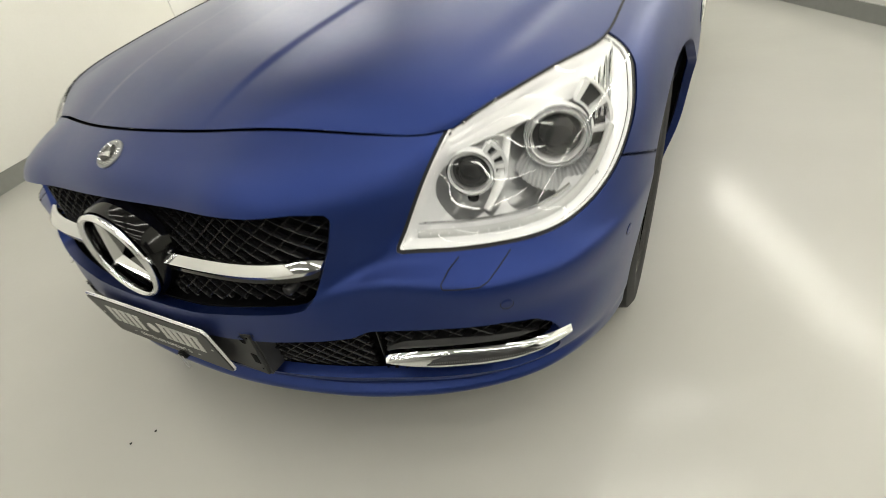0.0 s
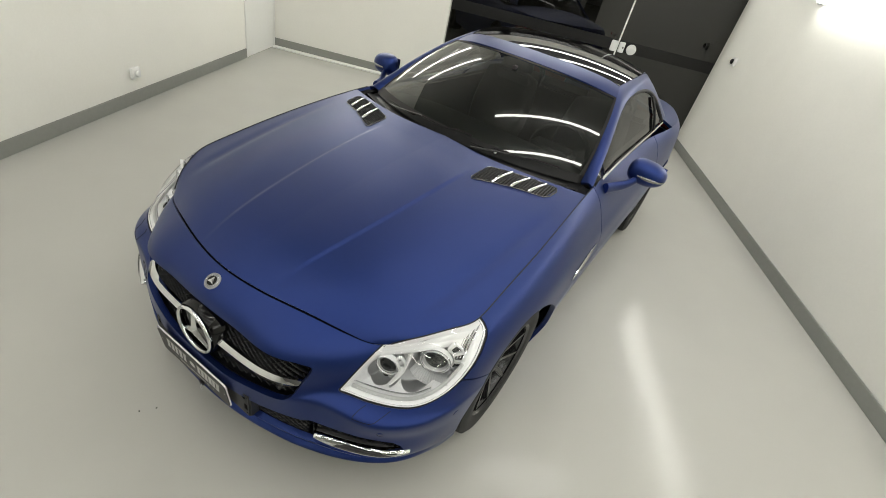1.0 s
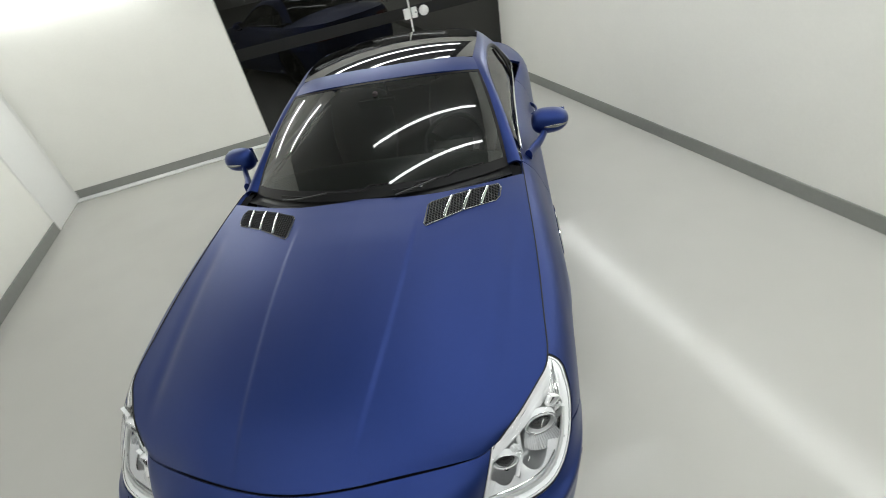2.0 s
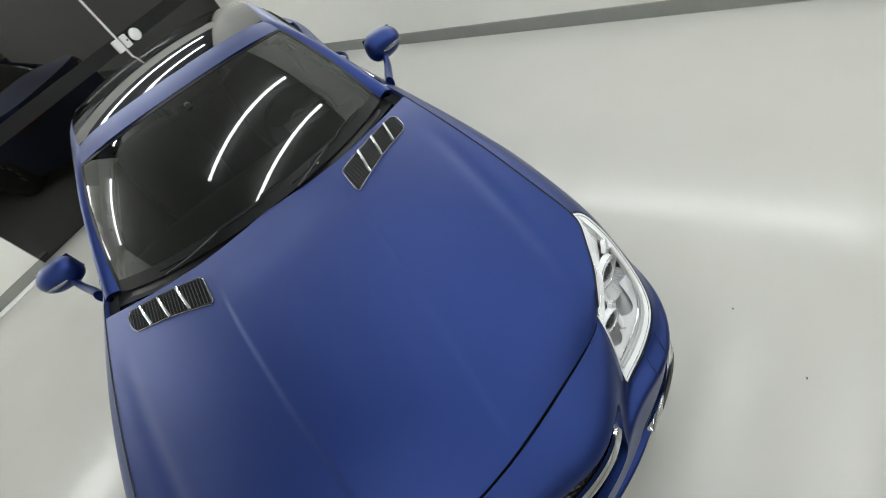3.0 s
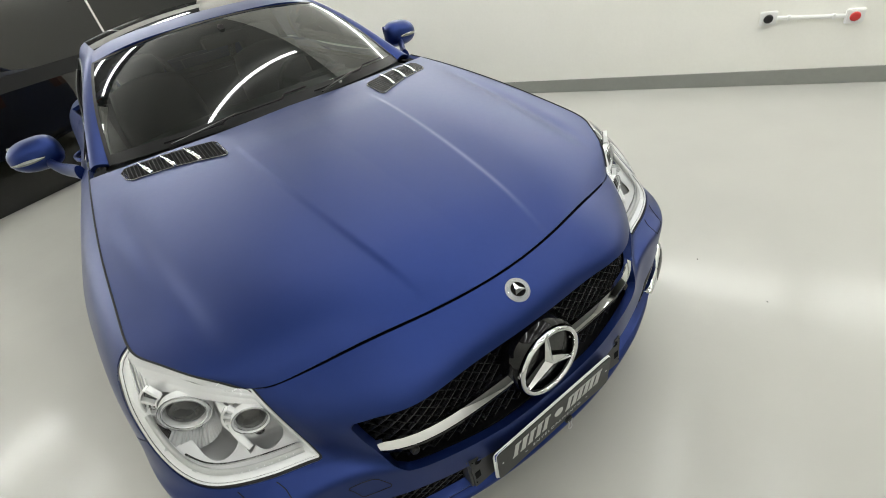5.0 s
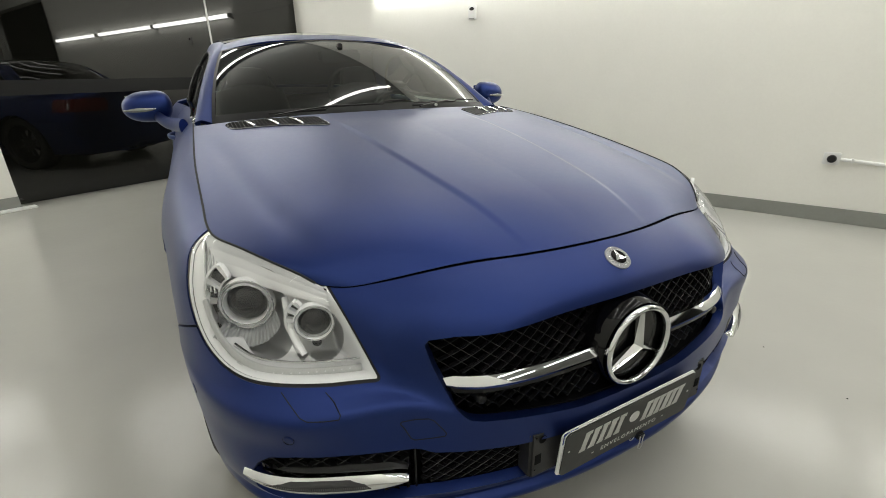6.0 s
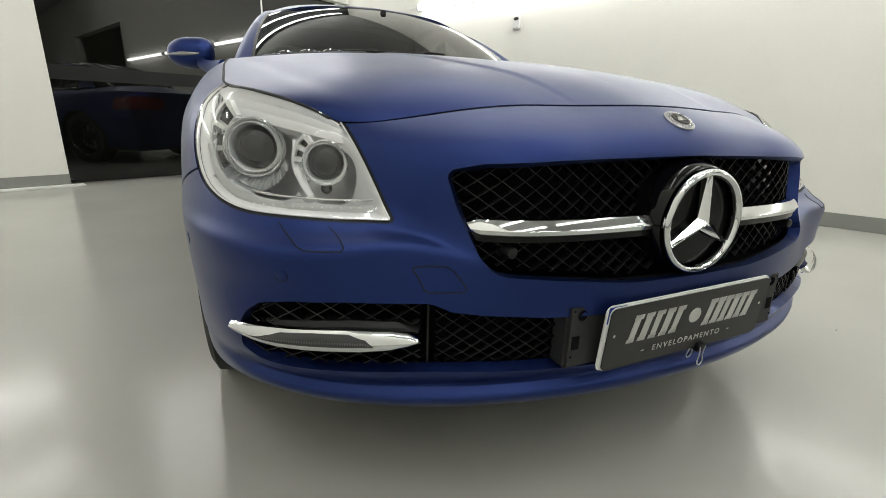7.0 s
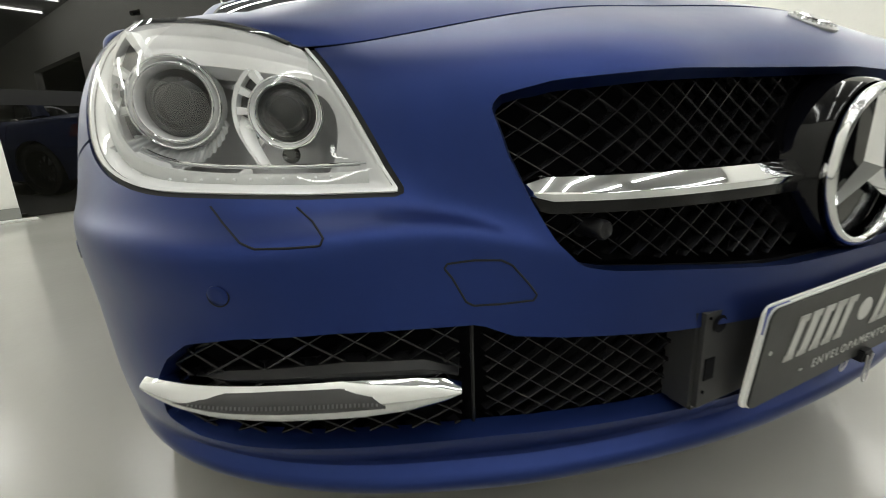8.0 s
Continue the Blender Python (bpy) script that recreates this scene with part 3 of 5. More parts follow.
# side frames: pillar and roof rail, side window, belt strip
for side in (1, -1):
    top_in = [WS_EDGE[0], WS_EDGE[1], WS_EDGE[2], RG_FRONT[-1], (0.535, 2.65, 1.245), RG_REAR[-1], (0.575, 3.13, 1.14), (0.70, 3.40, 0.94)]
    top_out = [(0.733, 1.625, 0.892), (0.668, 1.95, 1.045), (0.607, 2.23, 1.155), (0.594, 2.40, 1.186), (0.598, 2.62, 1.192), (0.616, 2.82, 1.164), (0.648, 2.99, 1.098), (0.694, 3.11, 1.005), (0.738, 3.16, 0.932)]
    a, b = curve(top_in, 60) + (0, 0, 0.004), curve(top_out, 60)
    mid = (a + b) / 2 + np.array([0.006, 0, 0.012])
    P = np.stack([natural(np.array([0, 0.5, 1.0]), np.stack([a[i], mid[i], b[i]]), np.linspace(0, 1, 7)) for i in range(60)], 1) * (side, 1, 1)
    f = grid_faces(7, 60)
    if side > 0:
        f = [q[::-1] for q in f]
    v, f = thicken(P.reshape(-1, 3), f, 0.015)
    mesh_object("pillar_rail", v, f, PAINT, CAR)
    belt = [(0.742, 1.66, 0.898), (0.735, 2.0, 0.905), (0.735, 2.4, 0.91), (0.742, 2.9, 0.92), (0.742, 3.15, 0.928)]
    a, b = curve(top_out, 40) * (side * 0.995, 1, 1) - (0, 0, 0.006), curve(belt, 40) * (side * 0.985, 1, 1)
    P = np.stack([a, (a + b) / 2 + (side * 0.012, 0, 0), b])
    mesh_object("side_window", P.reshape(-1, 3), [q[::-1] for q in grid_faces(3, 40)] if side > 0 else grid_faces(3, 40), SIDE_GLASS, CAR, "dark side window glass")
    rim = curve(top_out, 60)[14:] * (side, 1, 1) - (0, 0, 0.004)
    mesh_object("window_seal", *sweep(rim, np.r_[np.linspace(0.003, 0.012, 36), np.full(10, 0.013)], 8), BLACK_PLASTIC, CAR, "black window seal")
    post = [(0.640, 2.86, 1.13), (0.70, 2.875, 1.03), (0.737, 2.885, 0.925)]
    mesh_object("window_post", *sweep(curve(post, 10) * (side, 1, 1), 0.010, 6), BLACK_PLASTIC, CAR)
    v, f = sweep(curve(belt, 40)[2:] * (side, 1, 1) + (0, 0, 0.004), 0.007, 8)
    mesh_object("belt_strip", v, f, CHROME, CAR, "chrome strip under the side window")

# ---- car details ----
SKIN_TREE = BVHTree.FromPolygons(FRONT.tolist(), FRONT_F)
HOOD_TREE = BVHTree.FromPolygons(HOOD.reshape(-1, 3).tolist(), grid_faces(*HOOD.shape[:2]))


def on_skin(x, z, out=0.0):
    """The front skin's point at x and z, moved outward."""
    hit = SKIN_TREE.ray_cast(Vector((x, -1, z)), Vector((0, 1, 0)))
    while hit[0] is None:
        z -= 0.001
        hit = SKIN_TREE.ray_cast(Vector((x, -1, z)), Vector((0, 1, 0)))
    n = hit[1] if hit[1].y < 0 else -hit[1]
    return np.array(hit[0] + n * out), np.array(n)


def on_hood(x, y, out=0.0):
    hit = HOOD_TREE.ray_cast(Vector((x, y, 2)), Vector((0, 0, -1)))
    n = hit[1] if hit[1].z > 0 else -hit[1]
    return np.array(hit[0] + n * out), np.array(n)


fine_s = np.linspace(0.0, 1.25, 330)
fine_k = np.linspace(0, K_TOP - 0.002, 170)
FINE = skin(fine_s, fine_k).reshape(-1, 3)
FINE_F = grid_faces(len(fine_k), len(fine_s))
FINE_N = vertex_normals(FINE, FINE_F)
if FINE_N[60 * 330 + 5][1] > 0:
    FINE_N = -FINE_N


def skin_piece(fields, out, side, depth=None):
    """A piece of the skin between fields, moved out by a number or by a field of the points."""
    off = out(FINE) if callable(out) else out
    v, f = clip(np.concatenate([FINE, FINE + FINE_N * np.reshape(off, (-1, 1) if np.ndim(off) else ())], 1), FINE_F, [lambda w, g=g: g(w[:, :3]) for g in fields])
    v = v[:, 3:6] * (side, 1, 1)
    f = f if side > 0 else [q[::-1] for q in f]
    return (v, f) if depth is None else thicken(v, f, depth, True)


def disc(centre, normal, r, depth, mat, parent, name, label="", sides=28, dome=0.0):
    """A round button with a bevelled edge, facing along normal."""
    n = Vector(normal).normalized()
    q = n.to_track_quat("Z", "Y").to_matrix().to_4x4()
    prof = [(0.0, depth + dome), (r * 0.5, depth + dome * 0.75), (r * 0.9, depth + dome * 0.15), (r, depth * 0.6), (r, -depth)]
    v, f = spin(prof, sides)
    m = np.array(Matrix.Translation(Vector(centre)) @ q)
    v = v @ m[:3, :3].T + m[:3, 3]
    return mesh_object(name, v, f, mat, parent, label)


def spin(profile, sides, closed=False):
    """A turned form about z from (radius, height) pairs."""
    ang = np.linspace(0, 2 * np.pi, sides, endpoint=False)
    p = np.array(profile)
    v = np.stack([p[:, 0, None] * np.cos(ang), p[:, 0, None] * np.sin(ang), np.repeat(p[:, 1, None], sides, 1)], -1).reshape(-1, 3)
    f = []
    n = len(p)
    for i in range(n if closed else n - 1):
        j = (i + 1) % n
        for k in range(sides):
            m = (k + 1) % sides
            q = [i * sides + k, j * sides + k, j * sides + m, i * sides + m]
            f.append(q)
    return v, f


def placed(v, m):
    m = np.array(m)
    return np.asarray(v) @ m[:3, :3].T + m[:3, 3]


RING = np.linspace(0, 2 * np.pi, 56, endpoint=False)


# lattice screens behind the openings
def lattice(field, x0, x1, z0, z1, width, height, back, thick=0.0010, deep=0.012):
    """Crossed bars inside an opening, each bent along the skin."""
    verts, faces = [], []
    slope = height / width
    for way in (1, -1):
        c = -((x1 - x0) * slope + (z1 - z0))
        while c < (x1 - x0) * slope + (z1 - z0):
            run = []
            for x in np.arange(x0, x1, 0.008):
                z = (z0 + z1) / 2 + way * ((x - (x0 + x1) / 2) * slope) + c
                ok = z0 < z < z1 and field(np.array([[x, 0.0, z]]))[0] < -0.002
                if ok:
                    run.append((x, z))
                if (not ok or x + 0.008 >= x1) and run:
                    if len(run) > 1:
                        base = len(verts)
                        for px, pz in run:
                            p, n = on_skin(px, pz)
                            y = p[1] + back
                            nx, nz = -way * slope, 1.0
                            ln = math.hypot(nx, nz)
                            nx, nz = nx / ln * thick, nz / ln * thick
                            verts += [(px - nx, y + deep, pz - nz), (px - nx, y + 0.0012, pz - nz), (px - nx * 0.5, y + 0.0003, pz - nz * 0.5), (px + nx * 0.5, y + 0.0003, pz + nz * 0.5), (px + nx, y + 0.0012, pz + nz), (px + nx, y + deep, pz + nz)]
                        for i in range(len(run) - 1):
                            for k in range(5):
                                faces.append([base + i * 6 + k, base + i * 6 + k + 1, base + i * 6 + 7 + k, base + i * 6 + 6 + k])
                    run = []
            c += height
    return verts, faces


GRILLE_BLACK = material("grille_black", (0.009, 0.009, 0.010), 0.24, 0, 1.42)
grille = mesh_object("grille", *lattice(F_GRILLE, -0.445, 0.445, 0.437, 0.645, 0.034, 0.026, 0.034), GRILLE_BLACK, CAR, "black diamond lattice grille")
low_mid = lambda v: np.maximum(F_LOWER(v), np.abs(v[:, 0]) - 0.468)
mesh_object("lower_grille", *lattice(low_mid, -0.47, 0.47, 0.28, 0.405, 0.030, 0.022, 0.026), GRILLE_BLACK, CAR, "black diamond lattice lower grille")
for side in (1, -1):
    low_side = lambda v: np.maximum(F_LOWER(v), 0.482 - side * v[:, 0])
    a, b = sorted((side * 0.48, side * 0.76))
    mesh_object("side_grille", *lattice(low_side, a, b, 0.285, 0.42, 0.040, 0.026, 0.020, 0.0012, 0.014), GRILLE_BLACK, CAR, "black diamond lattice side grille")
    bm = bmesh.new()
    p, _ = on_skin(side * 0.475, 0.35)
    box(bm, side * 0.475 - 0.002, side * 0.475 + 0.002, p[1] + 0.026, p[1] + 0.05, 0.290, 0.412, 0.001)
    part("grille_divider", bm, GRILLE_BLACK, CAR)

# dark boxes behind the openings, with the shade in there put into the colour
for name, z0, z1, back, half in (("grille_backing", 0.425, 0.640, 0.12, 0.445), ("lower_backing", 0.285, 0.43, 0.075, 0.735)):
    xs = np.linspace(-half, half, 41)
    mid = []
    for x in xs:
        p, _ = on_skin(x, (z0 + z1) / 2 if abs(x) < 0.7 else 0.35)
        mid.append(p[1] + back)
    v = [(x, y, z0) for x, y in zip(xs, mid)] + [(x, y, z1) for x, y in zip(xs, mid)]
    v += [(x, y - back * 0.6, z0 - 0.0) for x, y in zip(xs, mid)] + [(x, y - back * 0.6, z1) for x, y in zip(xs, mid)]
    n = len(xs)
    f = [[i, i + 1, n + i + 1, n + i] for i in range(n - 1)] + [[2 * n + i, 2 * n + i + 1, i + 1, i] for i in range(n - 1)] + [[n + i, n + i + 1, 3 * n + i + 1, 3 * n + i] for i in range(n - 1)]
    mesh_object(name, v, f, DARK, CAR)

# chrome wings and star ring
STAR = (0.0, 0.004, 0.531)
wing_x = np.linspace(0.15, 0.412, 20)
wing_fit = np.polyfit(wing_x**2, [on_skin(x, 0.531)[0][1] for x in wing_x], 3)
for side in (1, -1):
    secs = []
    for x in np.linspace(0.060, 0.412, 24):
        y = np.polyval(wing_fit, x * x) + 0.002
        e = smooth01((0.418 - x) / 0.02)
        h = 0.0130 * (0.35 + 0.65 * e)
        zc = 0.5315
        secs.append([(side * x, y + 0.024, zc + h), (side * x, y + 0.014, zc + h * 0.95), (side * x, y + 0.002, zc - h * 0.05), (side * x, y + 0.001, zc - h * 0.20), (side * x, y + 0.004, zc - h * 0.75), (side * x, y + 0.022, zc - h * 0.80)])
    v = np.array(secs).reshape(-1, 3)
    f = grid_faces(24, 6) + [[0, 1, 2, 3, 4, 5], [138 + k for k in range(5, -1, -1)]]
    wing = mesh_object("grille_wing", v, f, CHROME, CAR, "chrome bar across the grille", True, 25)
    v2 = np.array([[(a[0], a[1] + 0.003, a[2] - 0.001), (a[0], a[1] + 0.004, a[2] - 0.012), (a[0], a[1] + 0.02, a[2] - 0.014)] for a in [s[4] for s in secs]]).reshape(-1, 3)
    mesh_object("wing_underside", v2, grid_faces(24, 3), BLACK_GLOSS, wing, "gloss black lower edge")
ang = np.linspace(0, 2 * np.pi, 72, endpoint=False)
star = mesh_object("star_ring", *sweep(np.stack([0.0865 * np.sin(ang), 0 * ang, 0.0865 * np.cos(ang)], -1) + STAR, 0.0074, 12, True, (0.9, 1.1)), CHROME, CAR, "chrome ring with three-pointed star")
sv, sf = [], []
for k in range(3):
    a = 2 * math.pi * k / 3
    d, e = np.array([math.sin(a), 0, math.cos(a)]), np.array([math.cos(a), 0, -math.sin(a)])
    c = np.array(STAR)
    base = len(sv)
    nb = [c + d * 0.0072 + e * 0.0125, c + d * 0.0072 - e * 0.0125]
    sv += [c + np.array([0, -0.012, 0]), c + d * 0.082 + np.array([0, -0.003, 0]), nb[0] + (0, 0.002, 0), nb[1] + (0, 0.002, 0), c + d * 0.082 + e * 0.003 + (0, 0.004, 0), c + d * 0.082 - e * 0.003 + (0, 0.004, 0)]
    sf += [[base, base + 1, base + 4, base + 2], [base, base + 3, base + 5, base + 1]]
mesh_object("star", sv, sf, CHROME, star, "", False)
v, f = spin([(0.0, 0.010), (0.05, 0.010), (0.080, 0.010), (0.083, 0.0), (0.088, -0.05)], 48)
mesh_object("star_dish", placed(v, Matrix.Translation((0, 0.026, 0.531)) @ Matrix.Rotation(radians(90), 4, "X")), f, BLACK_GLOSS, star, "gloss black dish")
v, f = spin([(0.094, 0.004), (0.097, 0.0), (0.101, -0.012), (0.106, -0.035), (0.109, -0.060)], 56)
mesh_object("star_mount", placed(v, Matrix.Translation((0, 0.014, 0.531)) @ Matrix.Rotation(radians(90), 4, "X")), f, BLACK_GLOSS, star, "gloss black mount")

# round badge on the nose
p, n = on_skin(0.0, 0.700)
BADGE_GREY = material("badge_grey", (0.30, 0.305, 0.31), 0.3, 0.9)
badge = disc(p, n, 0.029, 0.002, BADGE_GREY, CAR, "nose_badge", "round silver nose badge", 36, 0.002)
q = Vector(n).to_track_quat("Z", "Y").to_matrix().to_4x4()
M = Matrix.Translation(Vector(p + n * 0.0042)) @ q
lv, lf = [], []
for k in range(26):
    a = 2 * math.pi * k / 26
    for r, w, skew in ((0.0205, 0.0018, 0.3), (0.0240, 0.0016, -0.3)):
        c, t = np.array([math.cos(a), math.sin(a), 0]), np.array([-math.sin(a), math.cos(a), 0])
        q = len(lv)
        lv += [tuple(c * (r - 0.0016) + (0, 0, -0.001)), tuple(c * r + t * w * (1 + skew) + (0, 0, -0.0006)), tuple(c * (r + 0.0016) + (0, 0, -0.0016)), tuple(c * r - t * w * (1 - skew) + (0, 0, -0.0006)), tuple(c * r + (0, 0, 0.0006))]
        lf += [[q, q + 1, q + 4], [q + 1, q + 2, q + 4], [q + 2, q + 3, q + 4], [q + 3, q, q + 4]]
mesh_object("laurel", placed(np.array(lv), M), lf, CHROME, badge, "ring of tiny silver leaves", False)
v, f = spin([(0.0, 0.0012), (0.0165, 0.0010), (0.0175, 0.0)], 28)
mesh_object("badge_field", placed(v, M), f, BLACK_GLOSS, badge, "dark badge field")
sv, sf = [], []
for k in range(3):
    a = 2 * math.pi * k / 3 + math.pi / 2
    d, e = np.array([math.cos(a), math.sin(a), 0]), np.array([-math.sin(a), math.cos(a), 0])
    b = len(sv)
    sv += [(0, 0, 0.0035), tuple(d * 0.0168 + (0, 0, 0.0018)), tuple(d * 0.0035 + e * 0.0058 + (0, 0, 0.0014)), tuple(d * 0.0035 - e * 0.0058 + (0, 0, 0.0014))]
    sf += [[b, b + 1, b + 2], [b, b + 3, b + 1]]
mesh_object("badge_star", placed(np.array(sv), M), sf, CHROME, badge, "", False)

# headlights


def sector(r0, r1, a0, a1, z0, z1, n=12):
    """A curved bar: part of a flat ring between two radii, two angles and two heights."""
    v, f = [], []
    for a in np.linspace(radians(a0), radians(a1), n):
        c, d = math.cos(a), math.sin(a)
        v += [(r0 * c, r0 * d, z0), (r0 * c, r0 * d, z1), (r1 * c, r1 * d, z1), (r1 * c, r1 * d, z0)]
    for i in range(n - 1):
        for k in range(4):
            m = (k + 1) % 4
            f.append([4 * i + k, 4 * i + m, 4 * i + 4 + m, 4 * i + 4 + k])
    e = 4 * n - 4
    return np.array(v), f + [[3, 2, 1, 0], [e, e + 1, e + 2, e + 3]]


BROW = [(0.572, 0.690), (0.61, 0.707), (0.65, 0.723), (0.69, 0.737), (0.73, 0.745), (0.760, 0.742)]
BROW_IN = [(0.566, 0.652), (0.605, 0.663), (0.65, 0.674), (0.69, 0.685), (0.73, 0.692), (0.762, 0.690)]
PROJ = [((0.707, 0.397, 0.634), 0.0405, 20), ((0.597, 0.286, 0.615), 0.0320, 14)]
CELL_DARK = material("lamp_cell_dark", (0.05, 0.051, 0.053), 0.25, 0.4)


def around(x, z, r, a0=None, a1=None, r1=None):
    """A field of |x| and z: below zero within a circle, or also within a sector reaching further out."""
    def field(v):
        dx, dz = v[:, 0] - x, v[:, 2] - z
        d = np.hypot(dx, dz)
        out = d - r
        if a0 is not None:
            a = np.degrees(np.arctan2(dz, dx))
            out = np.where((a > a0) & (a < a1), np.minimum(out, d - r1), out)
        return out
    return field


def fan(r0, r1, a0, a1, z0, z1, ribs, n=4):
    """A fluted part of a funnel, opening towards the front."""
    v, m = [], ribs * 4 + 1
    for w in np.linspace(0, 1, n):
        for k in range(m):
            a = radians(a0 + (a1 - a0) * k / (m - 1))
            r = r0 + (r1 - r0) * w - 0.0016 * (k % 4 in (1, 2))
            v.append((r * math.cos(a), r * math.sin(a), z0 + (z1 - z0) * w))
    return np.array(v), grid_faces(n, m)


for side in (1, -1):
    turn = lambda v: v * ((1, 1, 1) if side > 0 else (-1, 1, 1))
    flip = lambda f: f if side > 0 else [q[::-1] for q in f]
    bulge = lambda v: 0.001 + 0.018 * 0.15 * np.log1p(np.exp(np.clip((1 - ((v[:, 0] - 0.672) / 0.135) ** 2 - ((v[:, 2] - 0.645 - 0.25 * (v[:, 0] - 0.672)) / 0.095) ** 2) / 0.15, -40, 40)))
    v, f = skin_piece([lambda v: -F_LAMP(v) - 0.001], bulge, side)
    lamp = mesh_object("headlight", v, f, CLEAR, CAR, "clear headlight with two projectors in silver housing")
    lamp.visible_shadow = False
    v, f = skin_piece([lambda v: 0.0048 - F_LAMP(v), lambda v: F_LAMP(v) + 0.001], -0.003, side, 0.014)
    mesh_object("seal", v, f, RUBBER, lamp, "black rubber seal")
    v, f = skin_piece([lambda v: -F_LAMP(v) - 0.001, lambda v: F_LAMP(v) + 0.004], -0.0005, side, 0.003)
    mesh_object("lens_rim", v, f, LAMP_WHITE, lamp, "pale rim of the lens")
    holes = lambda v: np.minimum(around(0.709, 0.634, 0.060, -34, 62, 0.078)(v), around(0.603, 0.612, 0.042, -44, 54, 0.057)(v))
    v, f = skin_piece([lambda v: -F_LAMP(v) - 0.004, holes], lambda v: -0.005 - 0.050 * smooth01((-F_LAMP(v) - 0.004) / 0.050), side, 0.004)
    mesh_object("bezel", v, f, LAMP_SILVER, lamp, "bright silver lamp bowl")
    v, f = skin_piece([lambda v: -F_LAMP(v) - 0.006], lambda v: -0.045 - 0.06 * smooth01((-F_LAMP(v) - 0.006) / 0.05), side)
    mesh_object("reflector", v, f, LAMP_GREY, lamp, "grey lamp housing")
    # light guide along the lower edge
    path = [on_skin(side * x, z, -0.013)[0] for x, z in ((0.540, 0.553), (0.60, 0.554), (0.66, 0.557), (0.715, 0.562), (0.755, 0.574), (0.780, 0.60), (0.790, 0.64))]
    mesh_object("light_guide", *sweep(curve(path, 40), 0.009, 10, False, (0.7, 1.0)), LAMP_GUIDE, lamp, "frosted light guide along the lower edge")
    path = [on_skin(side * x, z, -0.012)[0] for x, z in ((0.545, 0.566), (0.60, 0.568), (0.66, 0.571), (0.715, 0.577), (0.75, 0.590))]
    mesh_object("guide_edge", *sweep(curve(path, 30), 0.0022, 8), CHROME, lamp)
    for shift in (0.0125, -0.0105):
        path = [on_skin(side * x, z + shift, -0.0105)[0] for x, z in ((0.540, 0.553), (0.60, 0.554), (0.66, 0.557), (0.715, 0.562), (0.752, 0.574))]
        mesh_object("guide_gap", *sweep(curve(path, 30), 0.0012, 6), LAMP_GREY, lamp)
    # small bright chips inside the guide
    for k in range(12):
        x = 0.560 + 0.0145 * k
        p, n = on_skin(side * x, 0.5535 + 0.05 * max(0.0, x - 0.60) ** 1.3, -0.0045)
        disc(p, n, 0.0015, 0.0006, LAMP_WHITE, lamp, "guide_chip", "", 8)
    # brow sloping in from the upper edge, with fine steps along it
    outer, inner = [curve([on_skin(side * x, z, d)[0] for x, z in line], 40) for line, d in ((BROW, -0.0015), (BROW_IN, -0.013))]
    rows = []
    for w in np.linspace(0, 1, 49):
        rib = 0.0012 * abs(math.sin(math.pi * 3 * w)) * (1 - w * 0.3)
        rows.append(outer * (1 - w) + inner * w + np.array([side * 0.15, -0.6, 0.78]) * rib)
    lip = inner + np.array([0, 0.030, -0.010])
    rows.append(lip)
    mesh_object("brow", np.array(rows).reshape(-1, 3), grid_faces(50, 40), BROW_SILVER, lamp, "bright stepped silver brow", True, 60)
    # upright fluted pillar at the outer end of the brow
    for k in range(4):
        path = [on_skin(side * (x - 0.006 * k), z, -0.008 - 0.002 * k)[0] for x, z in ((0.763, 0.738), (0.770, 0.712), (0.776, 0.685), (0.779, 0.66))]
        mesh_object("flute", *sweep(curve(path, 14), 0.0028, 8), CHROME, lamp, "bright upright flute")
    for (x, y, z), r, yaw in PROJ:
        large = r > 0.036
        M = Matrix.Translation((side * x, y, z)) @ Matrix.Rotation(radians(yaw * side), 4, "Z") @ Matrix.Rotation(radians(90), 4, "X")
        prof = [(r * 1.34, -0.014), (r * 1.34, 0.003), (r * 1.31, 0.006), (r * 1.25, 0.004), (r * 1.19, -0.005), (r * 1.16, 0.004), (r * 1.12, 0.008), (r * 1.06, 0.006), (r * 1.0, -0.004), (r * 0.97, -0.02)]
        if not large:
            prof = [(r * 1.22, -0.014), (r * 1.22, 0.002), (r * 1.18, 0.005), (r * 1.10, 0.003), (r * 1.03, 0.000), (r * 0.98, -0.004), (r * 0.95, -0.02)]
        v, f = spin(prof, 56)
        barrel = mesh_object("projector", placed(v, M), f, LAMP_SILVER, lamp, "silver-ringed projector")
        for rr, zz, t in ((1.305, 0.0055, 0.0016), (1.115, 0.0078, 0.0013)) if large else ((1.185, 0.0048, 0.0013), (1.01, 0.001, 0.0010)):
            c = np.stack([r * rr * np.cos(RING), r * rr * np.sin(RING), 0 * RING + zz], -1)
            mesh_object("ring", *sweep(placed(c, M), t, 8, True), CHROME, barrel, "chrome ring")
        v, f = spin([(0.0, 0.010), (r * 0.25, 0.0094), (r * 0.5, 0.0070), (r * 0.75, 0.0025), (r * 0.9, -0.003), (r * 0.985, -0.010)], 40)
        mesh_object("projector_lens", placed(v, M), f, LENS_DARK, barrel, "dark glass projector lens")
        v, f = spin([(r * 0.52, 0.0068), (r * 0.55, 0.0070), (r * 0.58, 0.0060)], 40)
        mesh_object("lens_step", placed(v, M), f, CELL_DARK, barrel)
        # ladder of dark cells on the outer side, swept back with the lens
        back = Matrix.Translation((side * x, y, z)) @ Matrix.Rotation(radians((42 if large else 30) * side), 4, "Z") @ Matrix.Rotation(radians(90), 4, "X")
